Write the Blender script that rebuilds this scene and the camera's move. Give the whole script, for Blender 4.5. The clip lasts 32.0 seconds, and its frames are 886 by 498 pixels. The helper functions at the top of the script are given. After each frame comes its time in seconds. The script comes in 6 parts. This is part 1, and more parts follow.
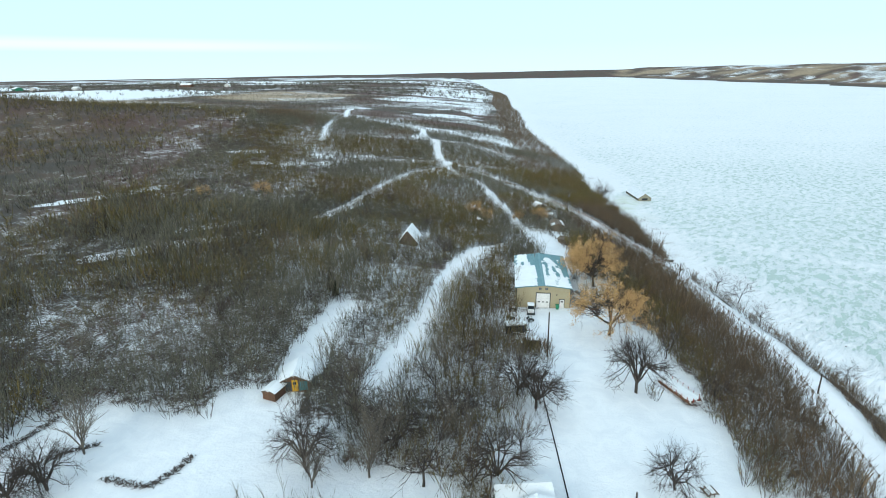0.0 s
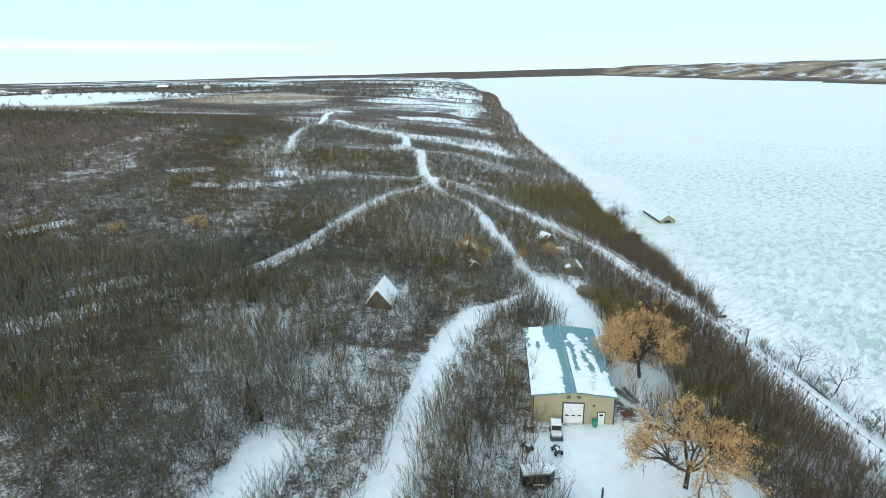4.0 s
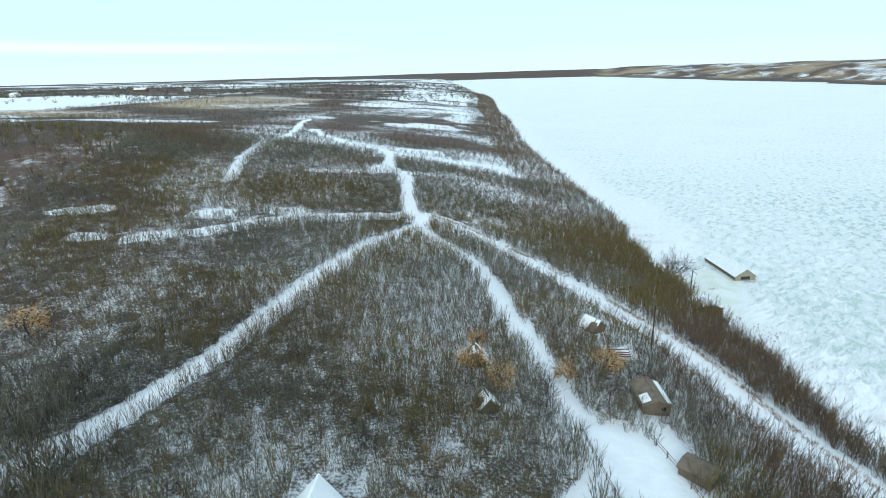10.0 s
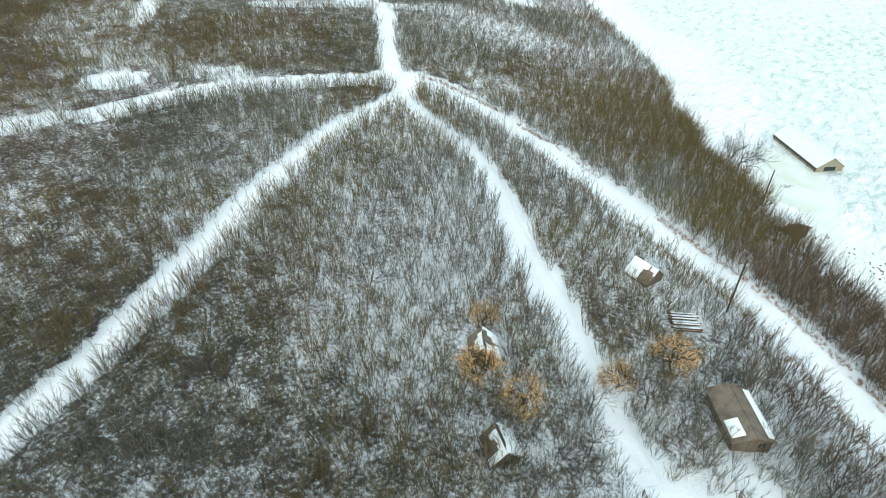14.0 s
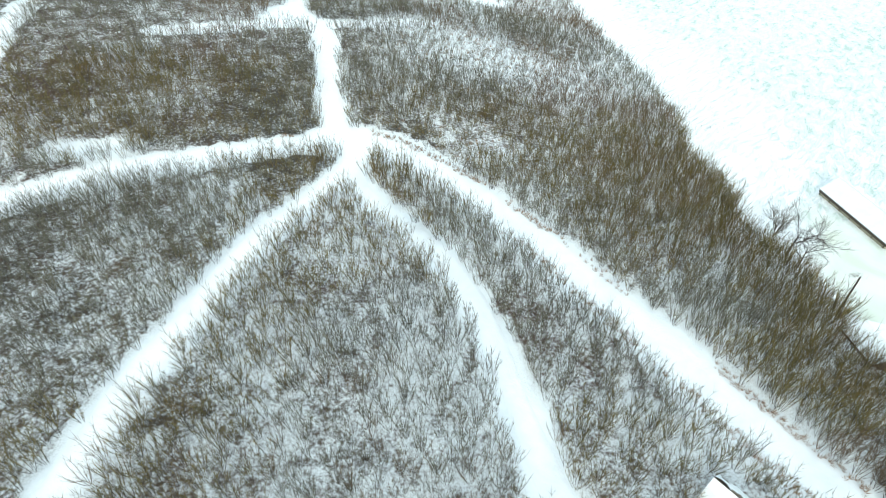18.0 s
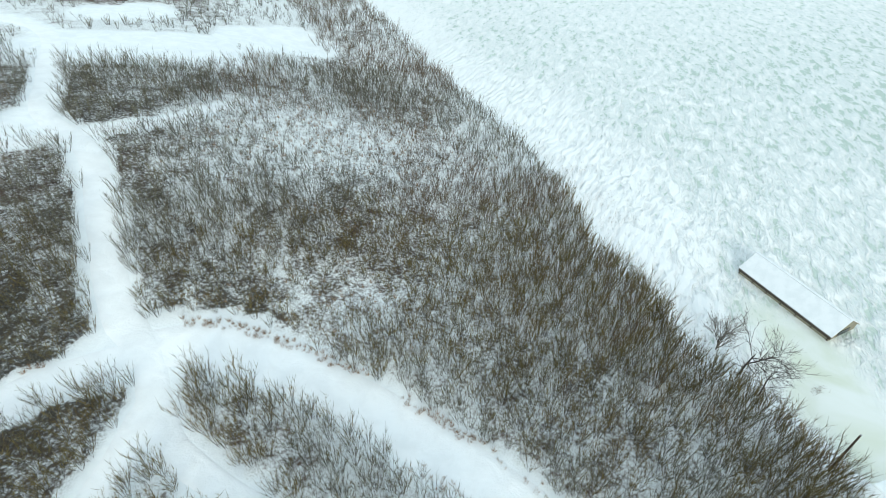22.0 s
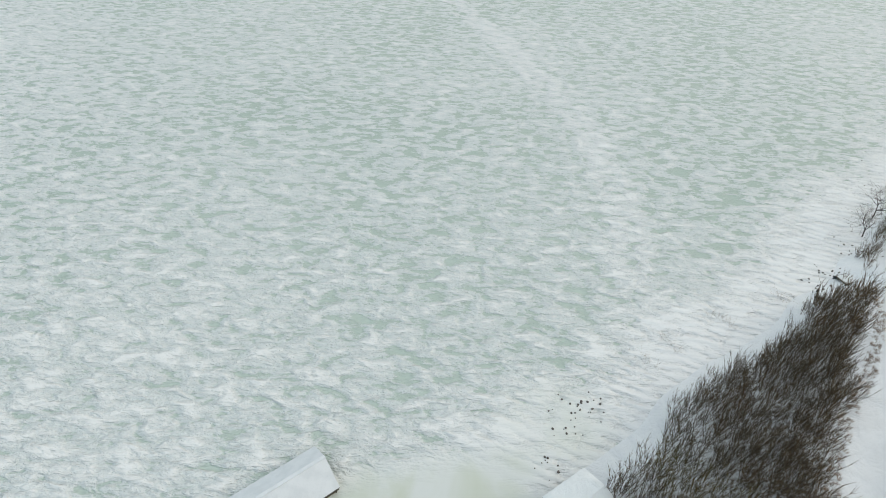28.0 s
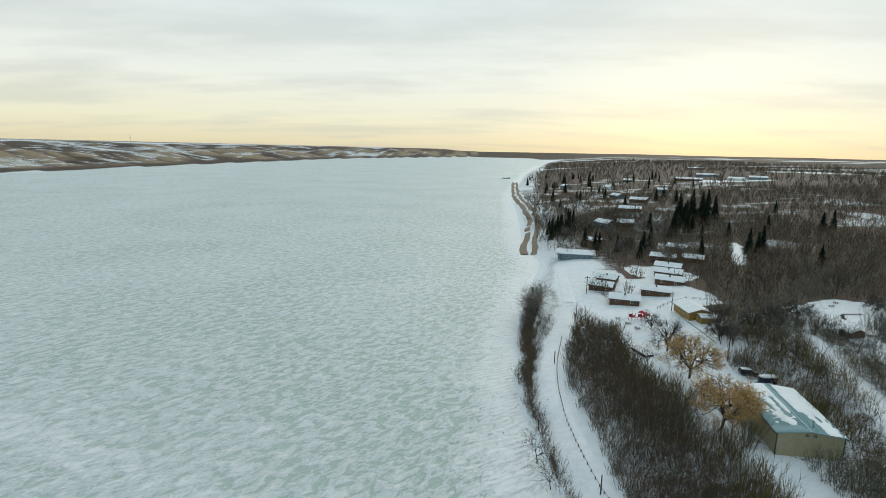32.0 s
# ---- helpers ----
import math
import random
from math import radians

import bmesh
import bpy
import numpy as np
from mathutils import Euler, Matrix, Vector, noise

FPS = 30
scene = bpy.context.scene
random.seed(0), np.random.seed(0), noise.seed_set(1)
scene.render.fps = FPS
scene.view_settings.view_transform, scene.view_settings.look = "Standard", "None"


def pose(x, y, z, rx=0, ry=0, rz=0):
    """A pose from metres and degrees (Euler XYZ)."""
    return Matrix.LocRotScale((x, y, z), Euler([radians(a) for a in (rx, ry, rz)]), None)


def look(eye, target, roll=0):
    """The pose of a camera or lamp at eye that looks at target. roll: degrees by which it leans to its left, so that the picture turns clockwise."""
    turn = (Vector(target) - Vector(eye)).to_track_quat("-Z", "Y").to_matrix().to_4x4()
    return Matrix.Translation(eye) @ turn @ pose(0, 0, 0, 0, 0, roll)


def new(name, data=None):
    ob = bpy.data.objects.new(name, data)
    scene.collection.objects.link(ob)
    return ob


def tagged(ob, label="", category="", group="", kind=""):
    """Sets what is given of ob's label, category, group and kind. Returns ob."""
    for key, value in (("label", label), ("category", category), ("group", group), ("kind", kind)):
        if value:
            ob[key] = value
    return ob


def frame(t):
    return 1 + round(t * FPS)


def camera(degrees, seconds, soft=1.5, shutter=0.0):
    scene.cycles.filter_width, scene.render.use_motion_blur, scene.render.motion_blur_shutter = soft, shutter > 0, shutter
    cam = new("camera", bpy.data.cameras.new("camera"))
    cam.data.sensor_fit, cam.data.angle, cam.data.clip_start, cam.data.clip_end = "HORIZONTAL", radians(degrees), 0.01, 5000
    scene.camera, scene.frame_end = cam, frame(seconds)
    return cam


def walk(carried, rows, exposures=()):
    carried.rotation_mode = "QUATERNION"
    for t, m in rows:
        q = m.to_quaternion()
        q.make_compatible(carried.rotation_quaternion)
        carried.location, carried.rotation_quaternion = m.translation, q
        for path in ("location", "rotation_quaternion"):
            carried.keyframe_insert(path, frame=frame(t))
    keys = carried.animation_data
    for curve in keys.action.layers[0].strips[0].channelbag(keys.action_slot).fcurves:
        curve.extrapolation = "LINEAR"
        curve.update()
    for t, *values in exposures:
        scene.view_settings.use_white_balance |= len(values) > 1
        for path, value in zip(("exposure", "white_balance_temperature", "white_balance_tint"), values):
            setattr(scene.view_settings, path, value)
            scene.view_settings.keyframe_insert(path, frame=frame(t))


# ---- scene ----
cam = camera(78.8, 32.0, soft=0.72)
PATH = [
    (0, (0.306, -1.125, 61.057), (0.301, 0.775, 60.433), -1.2),
    (0.5, (0.52, 4.283, 60.977), (0.519, 6.185, 60.36), -1.3),
    (1, (0.634, 9.829, 60.977), (0.64, 11.731, 60.359), -1.2),
    (1.5, (0.749, 15.404, 60.999), (0.762, 17.305, 60.379), -1.2),
    (2, (0.954, 20.932, 61.051), (0.973, 22.832, 60.428), -1.3),
    (2.5, (1.26, 26.408, 61.114), (1.283, 28.308, 60.49), -1.3),
    (3, (1.632, 31.925, 61.198), (1.655, 33.825, 60.573), -1.3),
    (3.5, (1.953, 37.544, 61.258), (1.98, 39.444, 60.632), -1.5),
    (5.5, (3.443, 60.26, 61.584), (3.478, 62.158, 60.957), -1.6),
    (6, (3.795, 65.83, 61.592), (3.83, 67.729, 60.965), -1.5),
    (6.5, (4.048, 71.32, 61.609), (4.081, 73.218, 60.981), -1.6),
    (7, (4.156, 76.677, 61.579), (4.192, 78.576, 60.951), -1.6),
    (7.5, (4.138, 81.942, 61.515), (4.176, 83.841, 60.888), -1.6),
    (8, (4.039, 87.07, 61.406), (4.082, 88.969, 60.78), -1.6),
    (8.5, (3.956, 92.118, 61.252), (4.002, 94.018, 60.627), -1.6),
    (9, (3.995, 97.235, 61.106), (4.045, 99.135, 60.483), -1.7),
    (9.5, (4.185, 102.496, 61.018), (4.237, 104.396, 60.396), -1.6),
    (10, (4.382, 107.692, 60.931), (4.435, 109.592, 60.308), -1.7),
    (10.5, (4.465, 112.857, 60.873), (4.522, 114.757, 60.251), -1.7),
    (11, (4.491, 118.157, 60.91), (4.552, 120.058, 60.291), -1.7),
    (11.5, (4.559, 123.343, 60.954), (4.623, 125.243, 60.334), -1.8),
    (12, (4.731, 128.463, 61.035), (4.798, 130.351, 60.379), -1.8),
    (12.5, (5.018, 133.527, 61.126), (5.082, 135.381, 60.38), -1.9),
    (13, (5.387, 138.574, 61.231), (5.448, 140.368, 60.349), -1.9),
    (13.5, (5.762, 143.704, 61.371), (5.816, 145.386, 60.289), -1.8),
    (15.5, (7.368, 164.493, 62.669), (7.41, 166.025, 61.384), -2.2),
    (16, (7.595, 169.63, 62.849), (7.637, 171.16, 61.562), -2.4),
    (16.5, (7.754, 174.714, 63.019), (7.799, 176.245, 61.732), -2.4),
    (17, (7.928, 179.772, 63.241), (7.978, 181.304, 61.956), -2.1),
    (17.5, (8.142, 184.658, 63.486), (8.21, 186.19, 62.202), -2.2),
    (18, (8.422, 189.553, 63.766), (8.586, 191.077, 62.481), -1.9),
    (18.5, (8.756, 194.503, 64.048), (9.014, 196.014, 62.764), -1.5),
    (19, (9.26, 199.406, 64.349), (9.557, 200.91, 63.065), -1.5),
    (19.5, (9.959, 204.24, 64.661), (10.297, 205.736, 63.376), -1.3),
    (20, (10.85, 209.009, 64.947), (11.272, 210.481, 63.661), -1.1),
    (20.5, (11.91, 213.765, 65.177), (12.407, 215.213, 63.89), -0.9),
    (21, (13.141, 218.478, 65.386), (13.673, 219.914, 64.099), -0.7),
    (21.5, (14.565, 223.172, 65.57), (15.124, 224.597, 64.283), -0.4),
    (22, (16.223, 227.734, 65.773), (16.863, 229.124, 64.486), -0.2),
    (22.5, (18.109, 232.166, 65.959), (18.843, 233.513, 64.675), 0.1),
    (23, (20.359, 236.502, 66.073), (21.192, 237.79, 64.79), 0.1),
    (23.5, (22.969, 240.652, 66.13), (23.973, 241.816, 64.851), 0.2),
    (24, (26.063, 244.476, 66.19), (27.25, 245.456, 64.914), 0.0),
    (24.5, (29.725, 247.932, 66.266), (31.0, 248.786, 64.984), -0.3),
    (26.5, (46.779, 259.671, 67.012), (48.288, 259.67, 65.7), 0.6),
    (27, (51.387, 261.689, 67.096), (52.859, 261.325, 65.792), 1.3),
    (27.5, (56.301, 262.781, 67.136), (57.664, 262.099, 65.841), 1.7),
    (28, (61.449, 262.973, 67.153), (62.652, 262.025, 65.867), 1.8),
    (28.5, (66.713, 262.438, 67.184), (67.744, 261.296, 65.906), 1.9),
    (28.8, (69.881, 261.766, 67.2), (70.801, 260.527, 65.928), 1.9),
    (29, (71.953, 261.084, 67.213), (72.82, 259.792, 65.957), 2.7),
    (29.5, (76.99, 258.803, 67.289), (77.731, 257.348, 66.134), 2.6),
    (30, (81.731, 256.073, 67.378), (82.339, 254.428, 66.418), 2.2),
    (30.5, (85.983, 252.683, 67.41), (86.439, 250.879, 66.675), 1.9),
    (31, (89.813, 248.81, 67.426), (90.1, 246.899, 66.912), 1.4),
    (31.5, (93.247, 244.686, 67.458), (93.424, 242.732, 67.066), 1.4),
    (32, (96.472, 240.434, 67.502), (96.55, 238.47, 67.135), 1.3),
]
walk(cam, [(t, look(eye, target, roll)) for t, eye, target, roll in PATH],
     exposures=[(0, 0.27, 5900, 5.0), (3, 0.3, 5900, 5.0), (8, 0.29, 5850, 5.0), (12, 0.34, 5800, 5.0), (13.5, 0.56, 6300, 5.0), (16, 0.83, 6450, 5.0), (19, 0.74, 6400, 5.0), (22, 0.36, 6350, 5.0), (24, 0.22, 6450, 6.0), (27, -0.14, 6850, 12.0), (29, -0.04, 6850, 13.0), (30, -0.06, 6850, 12.0), (31, -0.25, 6600, 10.0), (32, -0.46, 6350, 5.0)])
# ---- sky and light ----
SUN_AZIMUTH, SUN_HEIGHT = 203.0, 9.0
world = bpy.data.worlds.new("overcast_sky")
scene.world = world
world.use_nodes = True
wn, wl = world.node_tree.nodes, world.node_tree.links
wn.clear()


def wnode(kind, **props):
    n = wn.new(kind)
    for key, value in props.items():
        if key == "op":
            n.operation = value
        elif key == "blend":
            n.blend_type = value
    return n


def wmath(op, a, b=None):
    n = wnode("ShaderNodeMath", op=op)
    for i, v in enumerate((a, b)):
        if v is None:
            continue
        if isinstance(v, (int, float)):
            n.inputs[i].default_value = v
        else:
            wl.new(v, n.inputs[i])
    return n.outputs[0]


def wramp(value, stops):
    n = wn.new("ShaderNodeValToRGB")
    while len(n.color_ramp.elements) < len(stops):
        n.color_ramp.elements.new(0.5)
    for e, (p, c) in zip(n.color_ramp.elements, stops):
        e.position, e.color = p, (*c, 1)
    wl.new(value, n.inputs[0])
    return n.outputs[0]


def wmix(fac, a, b):
    n = wnode("ShaderNodeMixRGB", blend="MIX")
    for i, v in enumerate((fac, a, b)):
        if isinstance(v, (int, float)):
            n.inputs[i].default_value = v
        elif isinstance(v, tuple):
            n.inputs[i].default_value = (*v, 1)
        else:
            wl.new(v, n.inputs[i])
    return n.outputs[0]


wcoord = wn.new("ShaderNodeTexCoord")
wsep = wn.new("ShaderNodeSeparateXYZ")
wl.new(wcoord.outputs["Generated"], wsep.inputs[0])
nishita = wn.new("ShaderNodeTexSky")
nishita.sky_type, nishita.sun_disc = "NISHITA", False
nishita.sun_elevation, nishita.sun_rotation = radians(SUN_HEIGHT), radians(SUN_AZIMUTH)
clear = wn.new("ShaderNodeVectorMath")
clear.operation = "SCALE"
clear.inputs["Scale"].default_value = 0.10
wl.new(nishita.outputs[0], clear.inputs[0])
up = wsep.outputs[2]
north_sky = wramp(wmath("MULTIPLY", up, 2.2), [(0.0, (0.78, 0.93, 0.97)), (0.10, (0.70, 0.90, 0.97)), (0.35, (0.66, 0.88, 0.97)), (1.0, (0.72, 0.86, 0.95))])
south_sky = wramp(wmath("MULTIPLY", up, 2.2), [(0.0, (1.16, 1.00, 0.66)), (0.09, (1.28, 1.19, 0.90)), (0.25, (1.28, 1.27, 1.16)), (0.6, (1.05, 1.14, 1.17)), (1.0, (0.76, 0.83, 0.88))])
streak = wramp(wmath("MULTIPLY", wmath("ADD", up, wmath("MULTIPLY", wsep.outputs[0], 0.012)), 2.2), [(0.070, (0, 0, 0)), (0.088, (1, 1, 1)), (0.098, (1, 1, 1)), (0.120, (0, 0, 0))])
streak = wmath("MULTIPLY", streak, wramp(wmath("ADD", wsep.outputs[0], 0.5), [(0.10, (1, 1, 1)), (0.45, (0, 0, 0))]))
north_sky = wmix(wmath("MULTIPLY", streak, 0.8), north_sky, (0.92, 0.98, 1.0))
side = wnode("ShaderNodeMapRange")
side.interpolation_type = "SMOOTHSTEP"
wl.new(wsep.outputs[1], side.inputs[0])
side.inputs[1].default_value, side.inputs[2].default_value = 0.35, -0.75
veil = wmix(side.outputs[0], north_sky, south_sky)
# long grey banks of cloud, flat and drawn out towards the horizon
lift = wmath("ADD", up, 0.10)
plane = wn.new("ShaderNodeCombineXYZ")
wl.new(wmath("DIVIDE", wsep.outputs[0], lift), plane.inputs[0])
wl.new(wmath("DIVIDE", wsep.outputs[1], lift), plane.inputs[1])
cmap = wn.new("ShaderNodeMapping")
cmap.inputs["Scale"].default_value = (0.55, 1.1, 1)
cmap.inputs["Rotation"].default_value = (0, 0, radians(12))
cmap.inputs["Location"].default_value = (1.3, 0.4, 0)
wl.new(plane.outputs[0], cmap.inputs[0])
cloud = wn.new("ShaderNodeTexNoise")
cloud.inputs["Scale"].default_value, cloud.inputs["Detail"].default_value, cloud.inputs["Roughness"].default_value = 0.85, 7, 0.58
wl.new(cmap.outputs[0], cloud.inputs[0])
bank = wramp(cloud.outputs[0], [(0.46, (0, 0, 0)), (0.62, (1, 1, 1))])
bank = wmath("MULTIPLY", wmath("MULTIPLY", bank, side.outputs[0]), 0.30)
veil = wmix(bank, veil, (0.66, 0.70, 0.71))
total = wnode("ShaderNodeMixRGB", blend="MIX")
total.inputs[0].default_value = 0.93
wl.new(clear.outputs[0], total.inputs[1])
wl.new(veil, total.inputs[2])
background = wn.new("ShaderNodeBackground")
background.inputs[1].default_value = 1.0
wl.new(total.outputs[0], background.inputs[0])
wout = wn.new("ShaderNodeOutputWorld")
wl.new(background.outputs[0], wout.inputs[0])

sun_lamp = bpy.data.lights.new("sun", "SUN")
sun_lamp.energy, sun_lamp.angle, sun_lamp.color = 1.3, radians(18), (1.0, 0.90, 0.74)
sun_from = Vector((math.sin(radians(SUN_AZIMUTH)) * math.cos(radians(24)), math.cos(radians(SUN_AZIMUTH)) * math.cos(radians(24)), math.sin(radians(24))))
new("sun", sun_lamp).matrix_world = look(sun_from * 500, (0, 0, 0))
# ---- the lie of the land: heights in metres over the ice ----
SHORE = [(-5200, -880), (-2620, -310), (-1278, -67), (-591, 27), (-247, 47), (-132, 54), (-79, 50), (-11, 65), (20, 72), (52, 76), (91, 80), (122, 79), (158, 76), (199, 77), (232, 79), (262, 76), (285, 78), (305, 84), (326, 85), (385, 86), (511, 88), (640, 97), (782, 113), (901, 116), (1316, 157), (3200, 195), (5200, 250)]
FARSHORE = [(-5400, -350), (-3523, 420), (-2600, 800), (-1312, 960), (-781, 1004), (0, 1050), (1441, 1143), (2245, 1170), (3980, 1251), (5200, 1300)]
RISE = [(-400, -9), (-12, -1.6), (-2, -0.5), (0, 0.05), (3, 0.7), (7, 2.7), (9, 3.4), (13, 3.9), (20, 5.2), (30, 6.2), (42, 7.4), (57, 8.7), (70, 10.6), (90, 12.8), (190, 21.5), (420, 31), (900, 36), (2500, 50), (5200, 59)]


def lerp_table(table, v):
    return np.interp(v, [a for a, b in table], [b for a, b in table])


def smooth(a, b, v):
    s = np.clip((np.asarray(v, float) - a) / (b - a), 0, 1)
    return s * s * (3 - 2 * s)


def hash2(ix, iy, seed):
    h = np.sin(ix * 127.1 + iy * 311.7 + seed * 74.7) * 43758.5453
    return h - np.floor(h)


def vnoise(x, y, size, seed=0):
    """Smooth value noise from 0 to 1 with bumps of about that many metres."""
    x, y = np.asarray(x, float) / size, np.asarray(y, float) / size
    ix, iy = np.floor(x), np.floor(y)
    fx, fy = x - ix, y - iy
    fx, fy = fx * fx * (3 - 2 * fx), fy * fy * (3 - 2 * fy)
    a, b = hash2(ix, iy, seed), hash2(ix + 1, iy, seed)
    c, d = hash2(ix, iy + 1, seed), hash2(ix + 1, iy + 1, seed)
    return (a * (1 - fx) + b * fx) * (1 - fy) + (c * (1 - fx) + d * fx) * fy


def inland(x, y):
    """Metres from the near shoreline, towards the land."""
    return lerp_table(SHORE, y) - np.asarray(x, float) + (vnoise(y, y * 0, 9, 3) - 0.5) * 2.2


def height(x, y):
    x, y = np.asarray(x, float), np.asarray(y, float)
    d = inland(x, y)
    near = lerp_table(RISE, d)
    lift = 1 + 0.38 * smooth(262, 328, y) * (1 - smooth(350, 500, y)) * smooth(15, 70, d) + 0.33 * smooth(170, 285, y) * (1 - smooth(420, 760, y)) * smooth(22, 60, d) - 0.16 * (1 - smooth(20, 110, y)) * smooth(20, 50, d) * (1 - smooth(150, 350, d))
    near = np.where(d > 0, near * lift, near)
    near = near + smooth(6, 40, d) * ((vnoise(x, y, 24, 1) - 0.5) * 1.0 + (vnoise(x, y, 7, 2) - 0.5) * 0.25) + smooth(120, 500, d) * (vnoise(x, y, 160, 5) - 0.5) * 7
    yard = smooth(10, 2, np.hypot(np.maximum(np.abs(x - 24) - 10, 0), np.maximum(np.abs(y - 119) - 21, 0)))
    near = near * (1 - yard) + 7.8 * yard
    e = x - lerp_table(FARSHORE, y)
    gully = np.abs(vnoise(y + 0.4 * x, x * 0.15, 75, 8) - 0.5) * 2
    far = np.interp(e, [-400, -5, 0, 40, 230, 420, 3000], [-9, -0.6, 0.1, 7, 50, 63, 66]) - smooth(20, 120, e) * (1 - smooth(230, 520, e)) * (1 - gully) * 16
    z = np.maximum(near, far)
    ends = smooth(4300, 4950, np.hypot(x, y))
    return z * (1 - ends) + np.maximum(z, 52 + (vnoise(x, y, 500, 6) - 0.5) * 8) * ends
# ---- materials ----
class Nodes:
    """A node material written as nested calls."""

    def __init__(self, name):
        self.m = bpy.data.materials.new(name)
        self.m.use_nodes = True
        self.n, self.l = self.m.node_tree.nodes, self.m.node_tree.links
        self.b = self.n["Principled BSDF"]
        self.tc = self.n.new("ShaderNodeTexCoord")
        self.P = self.tc.outputs["Object"]

    def put(self, v, s):
        if isinstance(v, (int, float)):
            s.default_value = v if s.type == "VALUE" else (v, v, v, 1) if s.type == "RGBA" else (v, v, v)
        elif isinstance(v, tuple):
            s.default_value = (*v, 1) if s.type == "RGBA" else v
        else:
            self.l.new(v, s)

    def world_place(self):
        return self.n.new("ShaderNodeNewGeometry").outputs["Position"]

    def stretch(self, p, scale=(1, 1, 1), turn=0.0):
        m = self.n.new("ShaderNodeMapping")
        m.vector_type = "POINT"
        r = self.n.new("ShaderNodeVectorRotate")
        r.rotation_type = "Z_AXIS"
        r.inputs["Angle"].default_value = radians(turn)
        self.l.new(p, r.inputs["Vector"])
        self.l.new(r.outputs[0], m.inputs[0])
        m.inputs["Scale"].default_value = scale
        return m.outputs[0]

    def noise(self, p, scale, detail=4, rough=0.55, warp=0.0):
        t = self.n.new("ShaderNodeTexNoise")
        self.l.new(p, t.inputs["Vector"])
        for k, v in (("Scale", scale), ("Detail", detail), ("Roughness", rough), ("Distortion", warp)):
            t.inputs[k].default_value = v
        return t.outputs[0]

    def ramp(self, v, lo, hi):
        r = self.n.new("ShaderNodeMapRange")
        r.interpolation_type = "SMOOTHSTEP"
        self.put(v, r.inputs[0])
        self.put(lo, r.inputs[1])
        self.put(hi, r.inputs[2])
        return r.outputs[0]

    def math(self, op, a, b=0.0):
        m = self.n.new("ShaderNodeMath")
        m.operation = op
        self.put(a, m.inputs[0])
        self.put(b, m.inputs[1])
        return m.outputs[0]

    def mix(self, f, a, b):
        m = self.n.new("ShaderNodeMixRGB")
        self.put(f, m.inputs[0])
        self.put(a, m.inputs[1])
        self.put(b, m.inputs[2])
        return m.outputs[0]

    def attr(self, name):
        a = self.n.new("ShaderNodeAttribute")
        a.attribute_name = name
        return a.outputs["Fac"]

    def island(self):
        return self.n.new("ShaderNodeNewGeometry").outputs["Random Per Island"]

    def any_object(self):
        return self.n.new("ShaderNodeObjectInfo").outputs["Random"]

    def done(self, colour, rough=0.7, bump=None, depth=0.05, metal=0.0, spec=0.3):
        self.put(colour, self.b.inputs["Base Color"])
        self.put(rough, self.b.inputs["Roughness"])
        self.b.inputs["Metallic"].default_value = metal
        self.b.inputs["Specular IOR Level"].default_value = spec
        if bump is not None:
            k = self.n.new("ShaderNodeBump")
            k.inputs["Distance"].default_value = depth
            self.put(bump, k.inputs["Height"])
            self.l.new(k.outputs[0], self.b.inputs["Normal"])
        return self.m


def plain(name, a, b=None, scale=1.5, rough=0.7, depth=0.01, metal=0.0, grain=(1, 1, 1), vary=0.25):
    """Paint, wood or metal: two tones in patches, a fine grain, and a tone of its own for each piece."""
    k = Nodes(name)
    b = b or tuple(c * 0.7 for c in a)
    p = k.stretch(k.P, grain)
    big, fine = k.noise(p, scale, 4), k.noise(p, scale * 9, 3)
    c = k.mix(k.ramp(big, 0.35, 0.68), a, b)
    c = k.mix(k.math("MULTIPLY", k.ramp(fine, 0.45, 0.75), 0.35), c, tuple(v * 0.6 for v in a))
    c = k.mix(k.math("MULTIPLY", k.any_object(), vary), c, tuple(v * 0.55 for v in a))
    return k.done(c, rough, fine, depth, metal)


def snow_material(name, tone=(0.82, 0.865, 0.88)):
    k = Nodes(name)
    p = k.world_place()
    drift, fine = k.noise(p, 0.35, 5, 0.6, 0.4), k.noise(p, 5.0, 4)
    c = k.mix(k.ramp(drift, 0.35, 0.7), tone, tuple(v * 0.93 for v in tone))
    h = k.math("ADD", k.math("MULTIPLY", drift, 1.0), k.math("MULTIPLY", fine, 0.12))
    return k.done(c, 0.65, h, 0.35, spec=0.2)


def twig_material(name, tones):
    """Bark and twigs: the tone drifts from thicket to thicket, and from stem to stem."""
    k = Nodes(name)
    p = k.world_place()
    patch = k.noise(p, 0.035, 3, 0.6)
    c = k.mix(k.ramp(patch, 0.40, 0.60), tones[0], tones[1])
    c = k.mix(k.ramp(k.noise(p, 0.16, 3), 0.45, 0.70), c, tones[2])
    c = k.mix(k.math("MULTIPLY", k.ramp(k.island(), 0.1, 0.9), 0.85), c, tones[3])
    return k.done(c, 0.85, spec=0.15)


